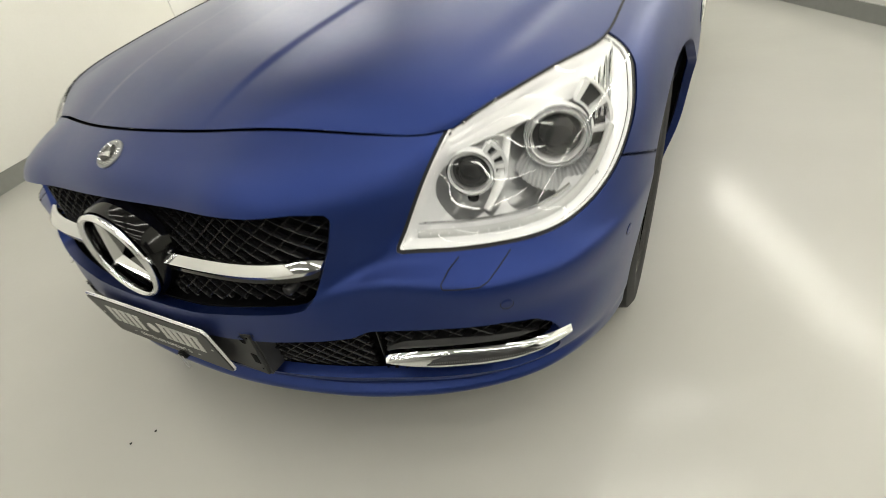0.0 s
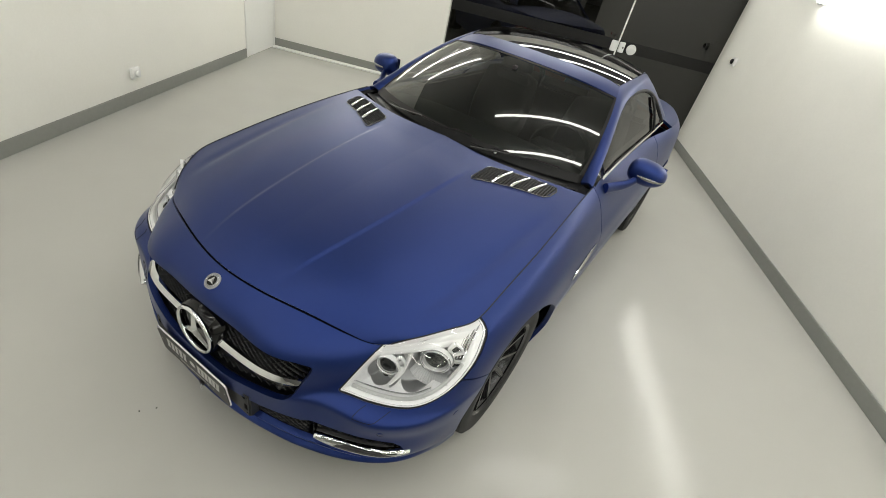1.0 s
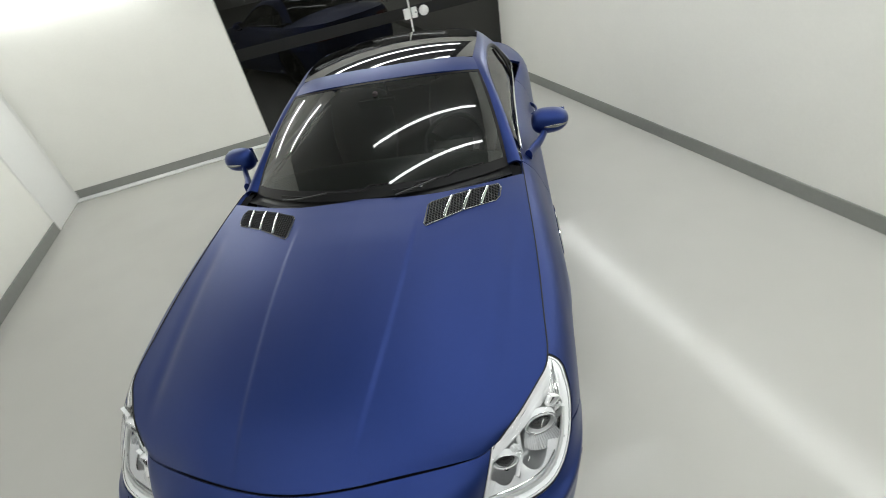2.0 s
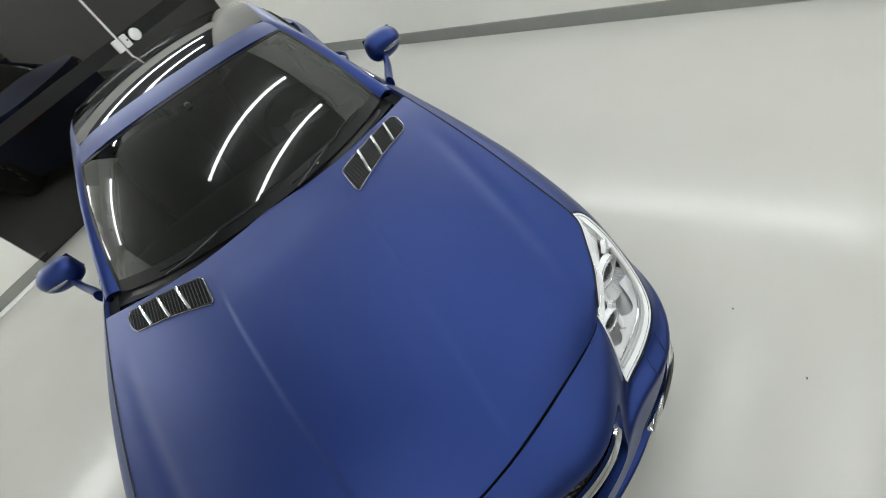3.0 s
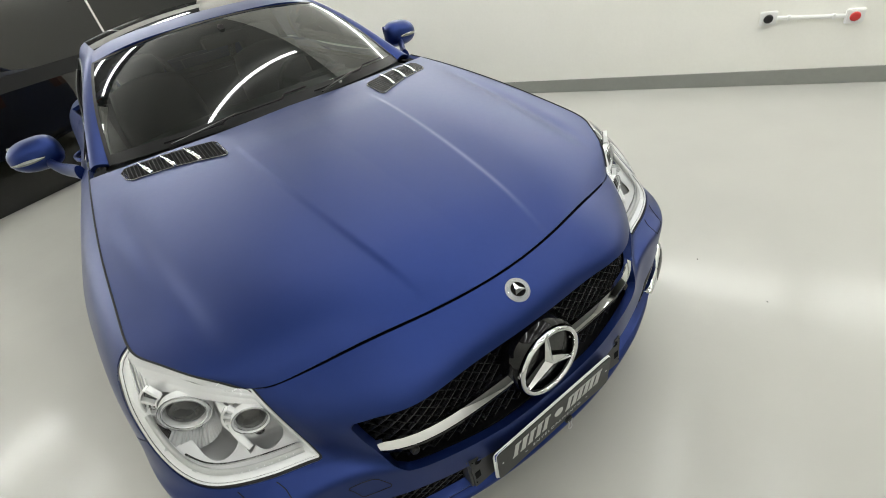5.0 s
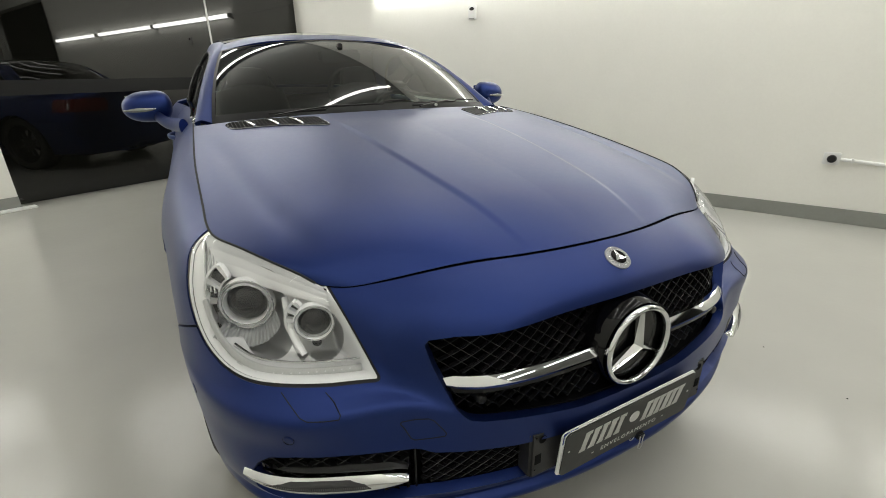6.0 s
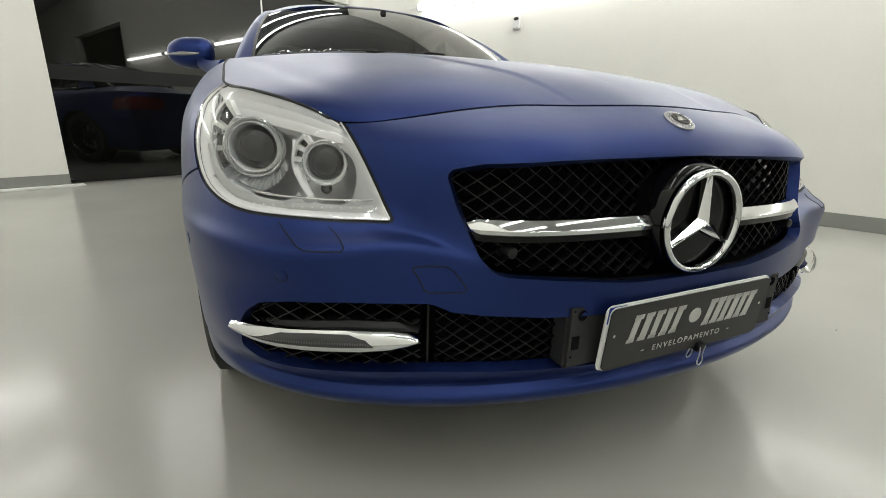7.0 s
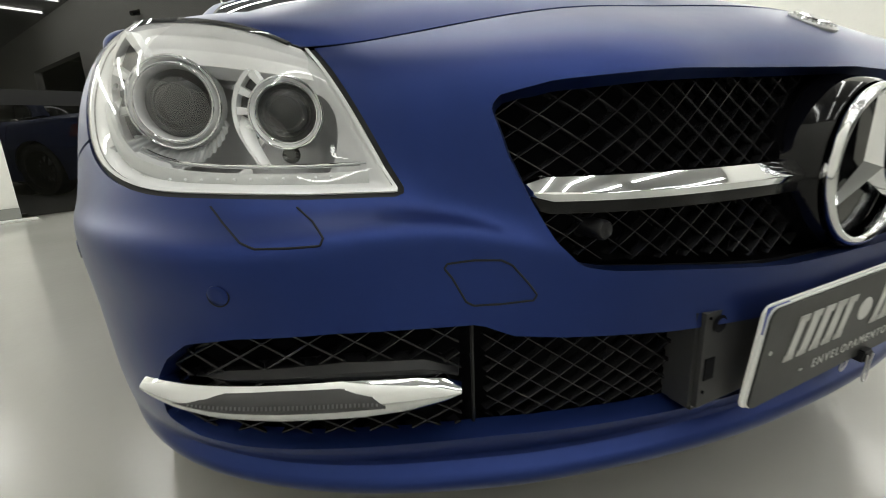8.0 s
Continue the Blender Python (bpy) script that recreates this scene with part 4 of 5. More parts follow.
        a0, a1, r0, r1, count = (-34, 58, 0.064, 0.094, 4) if large else (-42, 52, 0.041, 0.055, 5)
        v, f = sector(r0, r1, a0, a1, -0.012, -0.008, 24)
        mesh_object("ladder_back", placed(turn(v), back), flip(f), CELL_DARK, barrel, "dark cells of the ladder", False)
        for q0, q1 in ((r0 - 0.004, r0), (r1, r1 + 0.005)):
            v, f = sector(q0, q1, a0, a1, -0.010, 0.003, 24)
            mesh_object("ladder", placed(turn(v), back), flip(f), LAMP_WHITE, barrel, "white ladder of cells", False)
        for k in range(count):
            a = a0 + (a1 - a0) * k / (count - 1)
            v, f = sector(r0, r1, a - (3.4 if large else 4.5), a + (3.4 if large else 4.5), -0.010, 0.002, 3)
            mesh_object("ladder_rung", placed(turn(v), back), flip(f), LAMP_WHITE, barrel, "", False)
        if large:
            v, f = fan(0.057, 0.078, -158, -38, -0.004, 0.042, 18)
            mesh_object("fluted_reflector", placed(turn(v), M), flip(f), LAMP_GREY, barrel, "fluted grey reflector below the projector", True, 25)
        else:
            p = placed(np.array([[0.0, -0.045, -0.006], [0.0, -0.045, 0.004]]), M)
            mesh_object("side_bulb", *sweep(np.linspace(p[0], p[1], 4), [0.008, 0.010, 0.0095, 0.005], 14), BLACK_GLOSS, barrel, "dark side bulb")
    # silver strut between the two projectors
    path = [on_skin(side * x, z, -0.034)[0] for x, z in ((0.655, 0.668), (0.652, 0.640), (0.648, 0.610), (0.636, 0.582))]
    mesh_object("strut", *sweep(curve(path, 16), [0.005 + 0.002 * math.sin(math.pi * k / 15) for k in range(16)], 10, False, (1.3, 0.7)), LAMP_SILVER, lamp, "silver strut between the projectors")

# running lights in the lower openings
SMOKED = material("smoked_lens", (0.040, 0.040, 0.042), 0.06, 0, 1.5)
DARK_RIB = material("dark_rib", (0.10, 0.10, 0.105), 0.3, 0.6)


def strip_patch(x0, x1, top, bottom, side, out, n=50, m=9, w0=-1.0, w1=1.0):
    """A bulging strip on the skin between two edges, heights given by (x, z) pairs."""
    P = []
    for x in np.linspace(x0, x1, n):
        zt, zb = np.interp(x, *zip(*top)), np.interp(x, *zip(*bottom))
        P.append([on_skin(side * x, (zt + zb) / 2 + (zt - zb) / 2 * w)[0] + np.array([side * 0.5, -0.86, 0]) * out(w) for w in np.linspace(w0, w1, m)])
    v = np.array(P).reshape(-1, 3)
    f = grid_faces(n, m)
    return (v, [q[::-1] for q in f]) if side > 0 else (v, f)


def solid_strip(v, f, n, m, side, deep):
    """Closes a strip of n by m points with walls that run straight in."""
    back = v + np.array([-side * 0.5, 0.86, 0]) * deep
    at = lambda i, j: i * m + j
    rim = [at(i, 0) for i in range(n)] + [at(n - 1, j) for j in range(1, m)] + [at(i, m - 1) for i in range(n - 2, -1, -1)] + [at(0, j) for j in range(m - 2, 0, -1)]
    k = len(v)
    wall = [[a, b, b + k, a + k] for a, b in zip(rim, rim[1:] + rim[:1])]
    return np.concatenate([v, back]), f + (wall if side > 0 else [q[::-1] for q in wall])


DRL_TOP = [(0.497, 0.3625), (0.503, 0.3655), (0.515, 0.3683), (0.54, 0.3703), (0.60, 0.3715), (0.70, 0.367), (0.745, 0.3640), (0.760, 0.3622), (0.769, 0.3600)]
DRL_LOW = [(0.497, 0.3555), (0.51, 0.3500), (0.54, 0.3435), (0.58, 0.3395), (0.65, 0.338), (0.70, 0.3395), (0.735, 0.3435), (0.757, 0.3475), (0.769, 0.3505)]
LENS_TOP = [(0.562, 0.3560), (0.572, 0.3640), (0.60, 0.3672), (0.65, 0.3665), (0.70, 0.3628), (0.718, 0.3596), (0.738, 0.3520)]
LENS_LOW = [(0.562, 0.3480), (0.60, 0.3462), (0.65, 0.3455), (0.70, 0.3462), (0.722, 0.3480), (0.738, 0.3505)]
for side in (1, -1):
    v, f = strip_patch(0.497, 0.769, DRL_TOP, DRL_LOW, side, lambda w: 0.005 + 0.006 * (1 - abs(w) ** 2.6) - 0.004 * w, 60, 13)
    v, f = solid_strip(v, f, 60, 13, side, 0.015)
    drl = mesh_object("running_light", v, f, CHROME, CAR, "chrome daytime running light strip")
    mesh_object("dark_lens", *strip_patch(0.562, 0.738, LENS_TOP, LENS_LOW, side, lambda w: 0.0056 + 0.006 * (1 - abs(0.76 * w) ** 2.6) - 0.003 * w, 50, 9), SMOKED, drl, "dark ribbed lens")
    rv, rf = [], []
    for k in range(44):
        x = 0.568 + 0.0036 * k
        v, f = strip_patch(x, x + 0.0018, LENS_TOP, LENS_LOW, side, lambda w: 0.0122 - 0.003 * w, 2, 3, -0.40, -0.05)
        rf += [[q + len(rv) for q in g] for g in f]
        rv += v.tolist()
    mesh_object("lens_ribs", rv, rf, DARK_RIB, drl, "fine silver ribs", False)
    # blue-painted blade; its shade is put into the colour as black plastic
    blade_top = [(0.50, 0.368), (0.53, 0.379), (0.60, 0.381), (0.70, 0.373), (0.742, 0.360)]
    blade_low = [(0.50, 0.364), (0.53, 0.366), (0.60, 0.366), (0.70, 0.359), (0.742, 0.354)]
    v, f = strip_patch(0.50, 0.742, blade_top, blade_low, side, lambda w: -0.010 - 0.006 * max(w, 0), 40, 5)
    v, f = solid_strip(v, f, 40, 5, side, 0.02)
    mesh_object("light_blade", v, f, BLACK_PLASTIC, drl, "painted blade above the light, its shade put in as black")

# covers, sensors
SEAM = material("panel_gap", (0.004, 0.004, 0.005), 0.8)


def skin_line(points, side, name, closed=False, out=0.0002, r=0.0011):
    q = np.array(points)
    t = chord(np.c_[q, 0 * q[:, 0]])
    w = np.linspace(0, t[-1], 90)
    pts = np.stack([np.interp(w, t, q[:, 0]), np.interp(w, t, q[:, 1])], -1)
    p = [on_skin(side * x, z, out)[0] for x, z in pts]
    return mesh_object(name, *sweep(np.array(p), r, 6, closed), SEAM, bumper)


skin_line([(0.499, 0.473), (0.475, 0.4745), (0.452, 0.473), (0.443, 0.468), (0.430, 0.450), (0.4235, 0.439), (0.427, 0.434), (0.455, 0.4325), (0.480, 0.433), (0.486, 0.437), (0.496, 0.460), (0.502, 0.469), (0.499, 0.473)], -1, "tow_cover_gap")
for side in (1, -1):
    skin_line([(0.612, 0.526), (0.603, 0.515), (0.600, 0.504), (0.604, 0.4985), (0.63, 0.498), (0.655, 0.4985), (0.665, 0.503), (0.676, 0.517), (0.684, 0.530)], side, "washer_cover_gap")
    for x, z in ((0.689, 0.457), (0.832, 0.473)):
        p, n = on_skin(side * x, z)
        disc(p, n, 0.010, 0.0012, PAINT, bumper, "parking_sensor", "", 24)
        ring = [np.array(p) + 0.0105 * (math.cos(t) * np.cross(n, (0, 0, 1)) / np.linalg.norm(np.cross(n, (0, 0, 1))) + math.sin(t) * np.array([0, 0, 1])) for t in np.linspace(0, 2 * np.pi, 24, endpoint=False)]
        mesh_object("sensor_ring", *sweep(np.array(ring), 0.0006, 6, True), SEAM, bumper)
    p, _ = on_skin(side * 0.345, 0.492)
    v, f = spin([(0.0, 0.014), (0.008, 0.013), (0.010, 0.010), (0.010, -0.02), (0.0125, -0.02)], 24)
    mesh_object("grille_sensor", placed(v, Matrix.Translation((side * 0.350, p[1] + 0.030, 0.492)) @ Matrix.Rotation(radians(90), 4, "X")), f, BLACK_PLASTIC, CAR, "black round sensor")

# number plate bracket
bm = bmesh.new()
box(bm, -0.268, 0.268, 0.007, 0.05, 0.294, 0.411, 0.006)
BRACKET_GREY = material("bracket_plastic", (0.022, 0.022, 0.023), 0.5, 0, 1.45, 0, 300.0, 0.15, 0.08)
bracket = part("plate_bracket", bm, BRACKET_GREY, CAR, "black plastic plate bracket")
for side in (1, -1):
    # near-black pieces on the face draw the shade of the bracket's openings
    for z, r in ((0.391, 0.0095), (0.318, 0.0022), (0.400, 0.0018)):
        v, f = spin([(r, 0.0012), (r * 0.7, -0.0), (0.0, -0.001)], 20)
        mesh_object("bracket_hole", placed(v, Matrix.Translation((side * (0.241 if r > 0.005 else 0.257), 0.0062, z)) @ Matrix.Rotation(radians(90), 4, "X")), f, DARK, bracket)
    bm = bmesh.new()
    box(bm, side * 0.249 - 0.0075, side * 0.249 + 0.0075, 0.0060, 0.0085, 0.330, 0.354)
    part("bracket_slot", bm, DARK, bracket)

# hood vents
VENT_BLACK = material("vent_black", (0.030, 0.030, 0.032), 0.3, 0, 1.45)
VENT_RIM = material("vent_rim", (0.22, 0.225, 0.23), 0.2, 0.9)
DARK_CHROME = material("dark_chrome", (0.30, 0.31, 0.32), 0.12, 1.0)


def hood_vent(side):
    inner_f, inner_r, outer_r, outer_f = np.array([0.306, 1.132]), np.array([0.314, 1.286]), np.array([0.632, 1.420]), np.array([0.618, 1.300])
    ring = np.array([inner_f + (0.010, 0.0), inner_f * 0.9 + inner_r * 0.1, inner_r * 0.9 + inner_f * 0.1, inner_r + (0.012, 0.004), inner_r * 0.5 + outer_r * 0.5 + (0, 0.006), outer_r - (0.014, 0.002), outer_r * 0.75 + outer_f * 0.25 + (0.004, 0), outer_f * 0.8 + outer_r * 0.2 + (0.003, 0), outer_f - (0.012, 0.006), outer_f * 0.5 + inner_f * 0.5 + (0, 0.006)])
    field = inside([tuple(p) for p in ring], 0, 1, 0.0, False)
    loop = np.concatenate([ring, ring[:1]])
    t = np.linspace(0, len(ring), 80, endpoint=False)
    flat = np.stack([np.interp(t, np.arange(len(loop)), loop[:, 0]), np.interp(t, np.arange(len(loop)), loop[:, 1])], -1)
    pts = np.array([on_hood(side * x, y, 0.002)[0] for x, y in flat])
    vent = mesh_object("hood_vent", *sweep(pts, 0.0026, 8, True), VENT_RIM, CAR, "dark mesh hood vent with three chrome fins")
    # vent floor just below the rim, the opening's shade put into its colour
    floor_pts = [on_hood(side * q[0], q[1], 0.0024)[0] for q in ((inner_f * (1 - u) + outer_f * u) * (1 - w) + (inner_r * (1 - u) + outer_r * u) * w for w in np.linspace(0.03, 0.97, 14) for u in np.linspace(0.02, 0.98, 26))]
    mesh_object("vent_shade_floor", floor_pts, grid_faces(14, 26), DARK, vent, "", False)
    gv, gf = [], []
    for way in (0, 1):
        for c0 in np.arange(0.30, 0.66, 0.0125) if way == 0 else np.arange(1.12, 1.30, 0.0115):
            run = []
            for s in np.arange(1.12, 1.44, 0.006) if way == 0 else np.arange(0.30, 0.65, 0.006):
                x, y = (c0, s) if way == 0 else (s, c0 + 0.43 * (s - 0.318))
                if field(np.array([[x, y, 0.0]]))[0] < -0.001:
                    run.append(on_hood(side * x, y, 0.0046)[0])
            if len(run) > 1:
                v, f = sweep(np.array(run), 0.0013, 4)
                gf += [[k + len(gv) for k in q] for q in f]
                gv += v.tolist()
    mesh_object("vent_mesh", gv, gf, VENT_BLACK, vent, "black square mesh")
    for t0 in (0.30, 0.55, 0.79):
        a, b = inner_f * (1 - t0) + outer_f * t0, inner_r * (1 - t0) + outer_r * t0
        a, b = a - (0.010, 0.002), b + (0.006, 0.002)
        line = np.array([on_hood(side * (a * (1 - w) + b * w)[0], (a * (1 - w) + b * w)[1], 0.006 + 0.004 * math.sin(math.pi * w))[0] for w in np.linspace(0, 1, 9)])
        mesh_object("fin", *sweep(line, 0.0062, 8, False, (1.0, 0.6)), CHROME, vent, "chrome fin")


for side in (1, -1):
    hood_vent(side)

# fender air outlet with chrome blade
for side in (1, -1):
    y = np.linspace(1.235, 1.56, 24)
    pts = []
    for k, yy in enumerate(y):
        z = 0.612 + 0.05 * ((yy - 1.235) / 0.325) ** 1.1
        hit = SKIN_TREE.ray_cast(Vector((side * 2, yy, z)), Vector((-side, 0, 0)))
        pts.append(np.array(hit[0]) + (side * 0.003, 0, 0))
    blade = mesh_object("fender_blade", *sweep(np.array(pts), 0.019 * np.sin(np.linspace(0.25, math.pi - 0.15, 24)) + 0.002, 10, False, (0.4, 1.0)), CHROME, CAR, "chrome blade on the fender")

# windscreen surround, cowl, wipers
a = curve(WS_BOT, 40)
b = curve(COWL, 40) - (0, 0, 0.012)
for side in (1, -1):
    P = np.stack([b * (side, 1, 1) + (0, -0.03, -0.01), (a + b) / 2 * (side, 1, 1) - (0, 0, 0.022), a * (side, 1, 1) + (0, 0.03, -0.004)])
    mesh_object("cowl_panel", P.reshape(-1, 3), grid_faces(3, 40), BLACK_PLASTIC, CAR, "black plastic cowl under the windscreen")
n_rows, n_cols = SCREEN.shape[:2]
SN = vertex_normals(SCREEN.reshape(-1, 3), grid_faces(n_rows, n_cols)).reshape(n_rows, n_cols, 3)
SN = SN * np.sign(SN[n_rows // 2, n_cols // 2, 2])
rim = SCREEN + SN * 0.0015
for name, P in (("screen_border", rim[:, :2]), ("screen_border", rim[:, -2:]), ("screen_border", rim[-2:]), ("screen_border", rim[:4])):
    mesh_object(name, P.reshape(-1, 3), grid_faces(*P.shape[:2]), FRIT, CAR, "black windscreen border")


def on_screen(r, c, out):
    i, j = int(r * (n_rows - 1)), int((c * 0.5 + 0.5) * (n_cols - 1))
    return SCREEN[i, j] + SN[i, j] * out


for c0, c1, r0, r1 in ((-0.62, 0.16, 0.03, 0.085), (0.18, 0.80, 0.035, 0.10)):
    line = [on_screen(r0 + (r1 - r0) * w, c0 + (c1 - c0) * w, 0.014) for w in np.linspace(0, 1, 22)]
    wiper = mesh_object("wiper", *sweep(np.array(line), 0.004, 8, False, (0.7, 1.0)), BLACK_PLASTIC, CAR, "black wiper blade")
    root = curve([np.array(line[10]) + (0, -0.012, 0.006), np.array(line[4]) + (0, -0.03, 0.004), np.array(line[0]) + (0.02, -0.04, -0.004)], 14)
    mesh_object("wiper_arm", *sweep(root, 0.006, 8, False, (1.0, 0.6)), BLACK_PLASTIC, wiper)
p = on_screen(0.045, 0.36, 0.012)
bm = bmesh.new()
bmesh.ops.create_uvsphere(bm, u_segments=12, v_segments=8, radius=0.007)
bmesh.ops.transform(bm, matrix=Matrix.Translation(Vector(p)), verts=bm.verts)
part("washer_jet", bm, WHITE_PLASTIC, CAR, "pale washer jet")

# door mirrors
for side in (1, -1):
    nu, nv = 28, 20
    v = []
    for i in range(nv):
        t = math.pi * i / (nv - 1)
        for j in range(nu):
            a = 2 * math.pi * j / nu
            cx, cy, cz = math.cos(t), math.sin(t) * math.cos(a), math.sin(t) * math.sin(a)
            sx = math.copysign(abs(cx) ** 0.75, cx)
            x = 0.905 + 0.098 * sx
            h = 0.066 * (1 - 0.16 * cx)
            dy = 0.075 if cy < 0 else 0.038
            v.append((side * x, 1.955 + dy * math.copysign(abs(cy) ** 0.8, cy) + 0.03 * (cx + 1) * 0.5, 0.945 + h * math.copysign(abs(cz) ** 0.85, cz) - 0.004 * cx))
    f = [[i * nu + j, i * nu + (j + 1) % nu, (i + 1) * nu + (j + 1) % nu, (i + 1) * nu + j] for i in range(nv - 1) for j in range(nu)]
    mirror = mesh_object("door_mirror", v, f if side > 0 else [q[::-1] for q in f], PAINT, CAR, "blue door mirror with clear indicator strip")
    foot = curve([(0.775, 1.72, 0.872), (0.80, 1.78, 0.875), (0.845, 1.86, 0.885), (0.875, 1.92, 0.91)], 14) * (side, 1, 1)
    mesh_object("mirror_foot", *sweep(foot, np.linspace(0.032, 0.024, 14), 12, False, (0.6, 1.0)), PAINT, mirror)
    line = np.array([(side * (0.905 + 0.098 * w), 1.955 - 0.075 * math.sqrt(max(0.0, 1 - min(0.98, abs(w)) ** 2.4)) ** 0.9 + 0.015 * (w + 1) - 0.001, 0.936 - 0.004 * w) for w in np.linspace(-0.35, 0.97, 24)])
    mesh_object("indicator", *sweep(line, 0.008 * np.sin(np.linspace(0.3, math.pi - 0.3, 24)) + 0.001, 10, False, (0.45, 1.0)), DARK_CHROME, mirror, "clear indicator strip")
    bm = bmesh.new()
    box(bm, side * 0.905 - 0.08, side * 0.905 + 0.08, 2.002, 2.006, 0.90, 0.992, 0.002)
    part("mirror_glass", bm, CHROME, mirror, "mirror glass")

# wheels


def wheel(name, x, y, side):
    hub = tagged(new(name), "dark alloy wheel with low-profile tyre")
    hub.parent = CAR
    hub.location = (side * x, y, WHEEL_R)
    M = Matrix.Rotation(radians(90 * side), 4, "Y")
    prof = [(0.222, -0.10), (0.235, -0.108), (0.29, -0.112), (0.312, -0.100), (0.317, -0.08), (0.317, 0.08), (0.312, 0.100), (0.29, 0.112), (0.235, 0.108), (0.222, 0.10)]
    v, f = spin(prof, 64)
    tyre = mesh_object("tyre", placed(v, M), f, RUBBER, hub, "black tyre")
    for k in (-0.045, 0.0, 0.045):
        v, f = spin([(0.3172, k - 0.004), (0.3178, k), (0.3172, k + 0.004)], 64)
        mesh_object("tread_groove", placed(v, M), f, DARK, tyre)
    v, f = spin([(0.222, -0.10), (0.215, -0.09), (0.205, -0.02), (0.205, 0.06), (0.218, 0.092), (0.226, 0.102), (0.222, 0.104), (0.210, 0.095)], 64)
    rim = mesh_object("rim", placed(v, M), f, SPOKE, hub, "dark grey alloy rim")
    v, f = spin([(0.0, 0.075), (0.03, 0.074), (0.034, 0.066), (0.055, 0.060), (0.06, 0.02)], 32)
    mesh_object("hub_cap", placed(v, M), f, SPOKE, hub)
    for k in range(10):
        bm = bmesh.new()
        box(bm, 0.04, 0.212, -0.013, 0.013, 0.045, 0.072, 0.004)
        for q in bm.verts:
            w = (q.co.x - 0.04) / 0.17
            q.co.y *= 1.0 - 0.25 * w
            q.co.z += 0.022 * w * w - 0.01 * (1 - w)
        bm.transform(M @ Matrix.Rotation(2 * math.pi * k / 10, 4, "Z"))
        part("spoke", bm, SPOKE, rim)
    v, f = spin([(0.04, 0.0), (0.155, 0.0), (0.16, -0.01), (0.155, -0.022), (0.04, -0.022)], 48)
    mesh_object("brake_disc", placed(v, M), f, STEEL, hub, "steel brake disc")
    return hub


SPOKE = material("dark_alloy", (0.07, 0.07, 0.073), 0.26, 0.9)
for side in (1, -1):
    wheel("front_wheel", 0.732, WHEEL_Y, side)
    wheel("rear_wheel", 0.750, REAR_Y, side)
    for y in (WHEEL_Y, REAR_Y):
        v, f = spin([(0.350, 0.045), (0.352, 0.0), (0.350, -0.20), (0.0, -0.20)], 48)
        w = placed(v, Matrix.Translation((side * 0.74, y, WHEEL_R)) @ Matrix.Rotation(radians(90 * side), 4, "Y"))
        w, f = clip(w, f, [lambda v: v[:, 2] - 0.2])
        mesh_object("arch_liner", w, f, DARK, CAR)

# floor pan, unseen and added to block light from below, and cabin
bm = bmesh.new()
box(bm, -0.66, 0.66, 0.55, 3.95, 0.16, 0.21, 0.01)
part("floor_pan", bm, DARK, CAR)
bm = bmesh.new()
box(bm, -0.66, 0.66, 1.60, 1.64, 0.22, 0.86, 0.01)
part("bulkhead", bm, DARK, CAR)
bm = bmesh.new()
box(bm, -0.70, 0.70, 1.62, 3.30, 0.22, 0.30, 0.01)
box(bm, -0.66, 0.66, 3.02, 3.32, 0.28, 0.93, 0.03)
part("cabin_tub", bm, CABIN, CAR, "dark cabin floor and rear shelf")
for side in (1, -1):
    bm = bmesh.new()
    box(bm, side * 0.675 - 0.02, side * 0.675 + 0.02, 1.66, 3.34, 0.22, 0.885, 0.015)
    part("door_card", bm, CABIN, CAR, "black inner door panel")
# dashboard
P = ruled([(0, 1.48, 0.885), (0.3, 1.50, 0.885), (0.5, 1.57, 0.872), (0.62, 1.66, 0.855)], [(0, 1.98, 0.83), (0.3, 1.98, 0.83), (0.5, 1.97, 0.82), (0.66, 1.95, 0.80)], [(0, 1.48, 0.885), (0, 1.78, 0.905), (0, 1.98, 0.83)], [(0.62, 1.66, 0.855), (0.64, 1.82, 0.86), (0.66, 1.95, 0.80)], 24, 20)
v, f = thicken(P.reshape(-1, 3), grid_faces(*P.shape[:2]), 0.18, True)
mesh_object("dashboard", v, f, CABIN, CAR, "dark padded dashboard")
bm = bmesh.new()
box(bm, 0.24, 0.52, 1.84, 2.0, 0.82, 0.90, 0.03)
part("instrument_hood", bm, CABIN, CAR)
c, tilt = Vector((0.37, 2.10, 0.80)), radians(66)
v, f = sweep(np.stack([0.18 * np.cos(ang), 0.18 * np.sin(ang), 0 * ang], -1), 0.014, 10, True)
M = Matrix.Translation(c) @ Matrix.Rotation(tilt, 4, "X")
steer = mesh_object("steering_wheel", placed(v, M), f, CABIN, CAR, "black leather steering wheel")
v, f = spin([(0.0, 0.03), (0.05, 0.026), (0.065, 0.01), (0.05, -0.08)], 24)
mesh_object("wheel_hub", placed(v, M), f, CABIN, steer)
for k in (0, 120, 240):
    bm = bmesh.new()
    box(bm, 0.04, 0.178, -0.016, 0.016, -0.006, 0.006, 0.004)
    bm.transform(M @ Matrix.Rotation(radians(k + 30 - 120), 4, "Z"))
    part("wheel_spoke", bm, CABIN, steer)


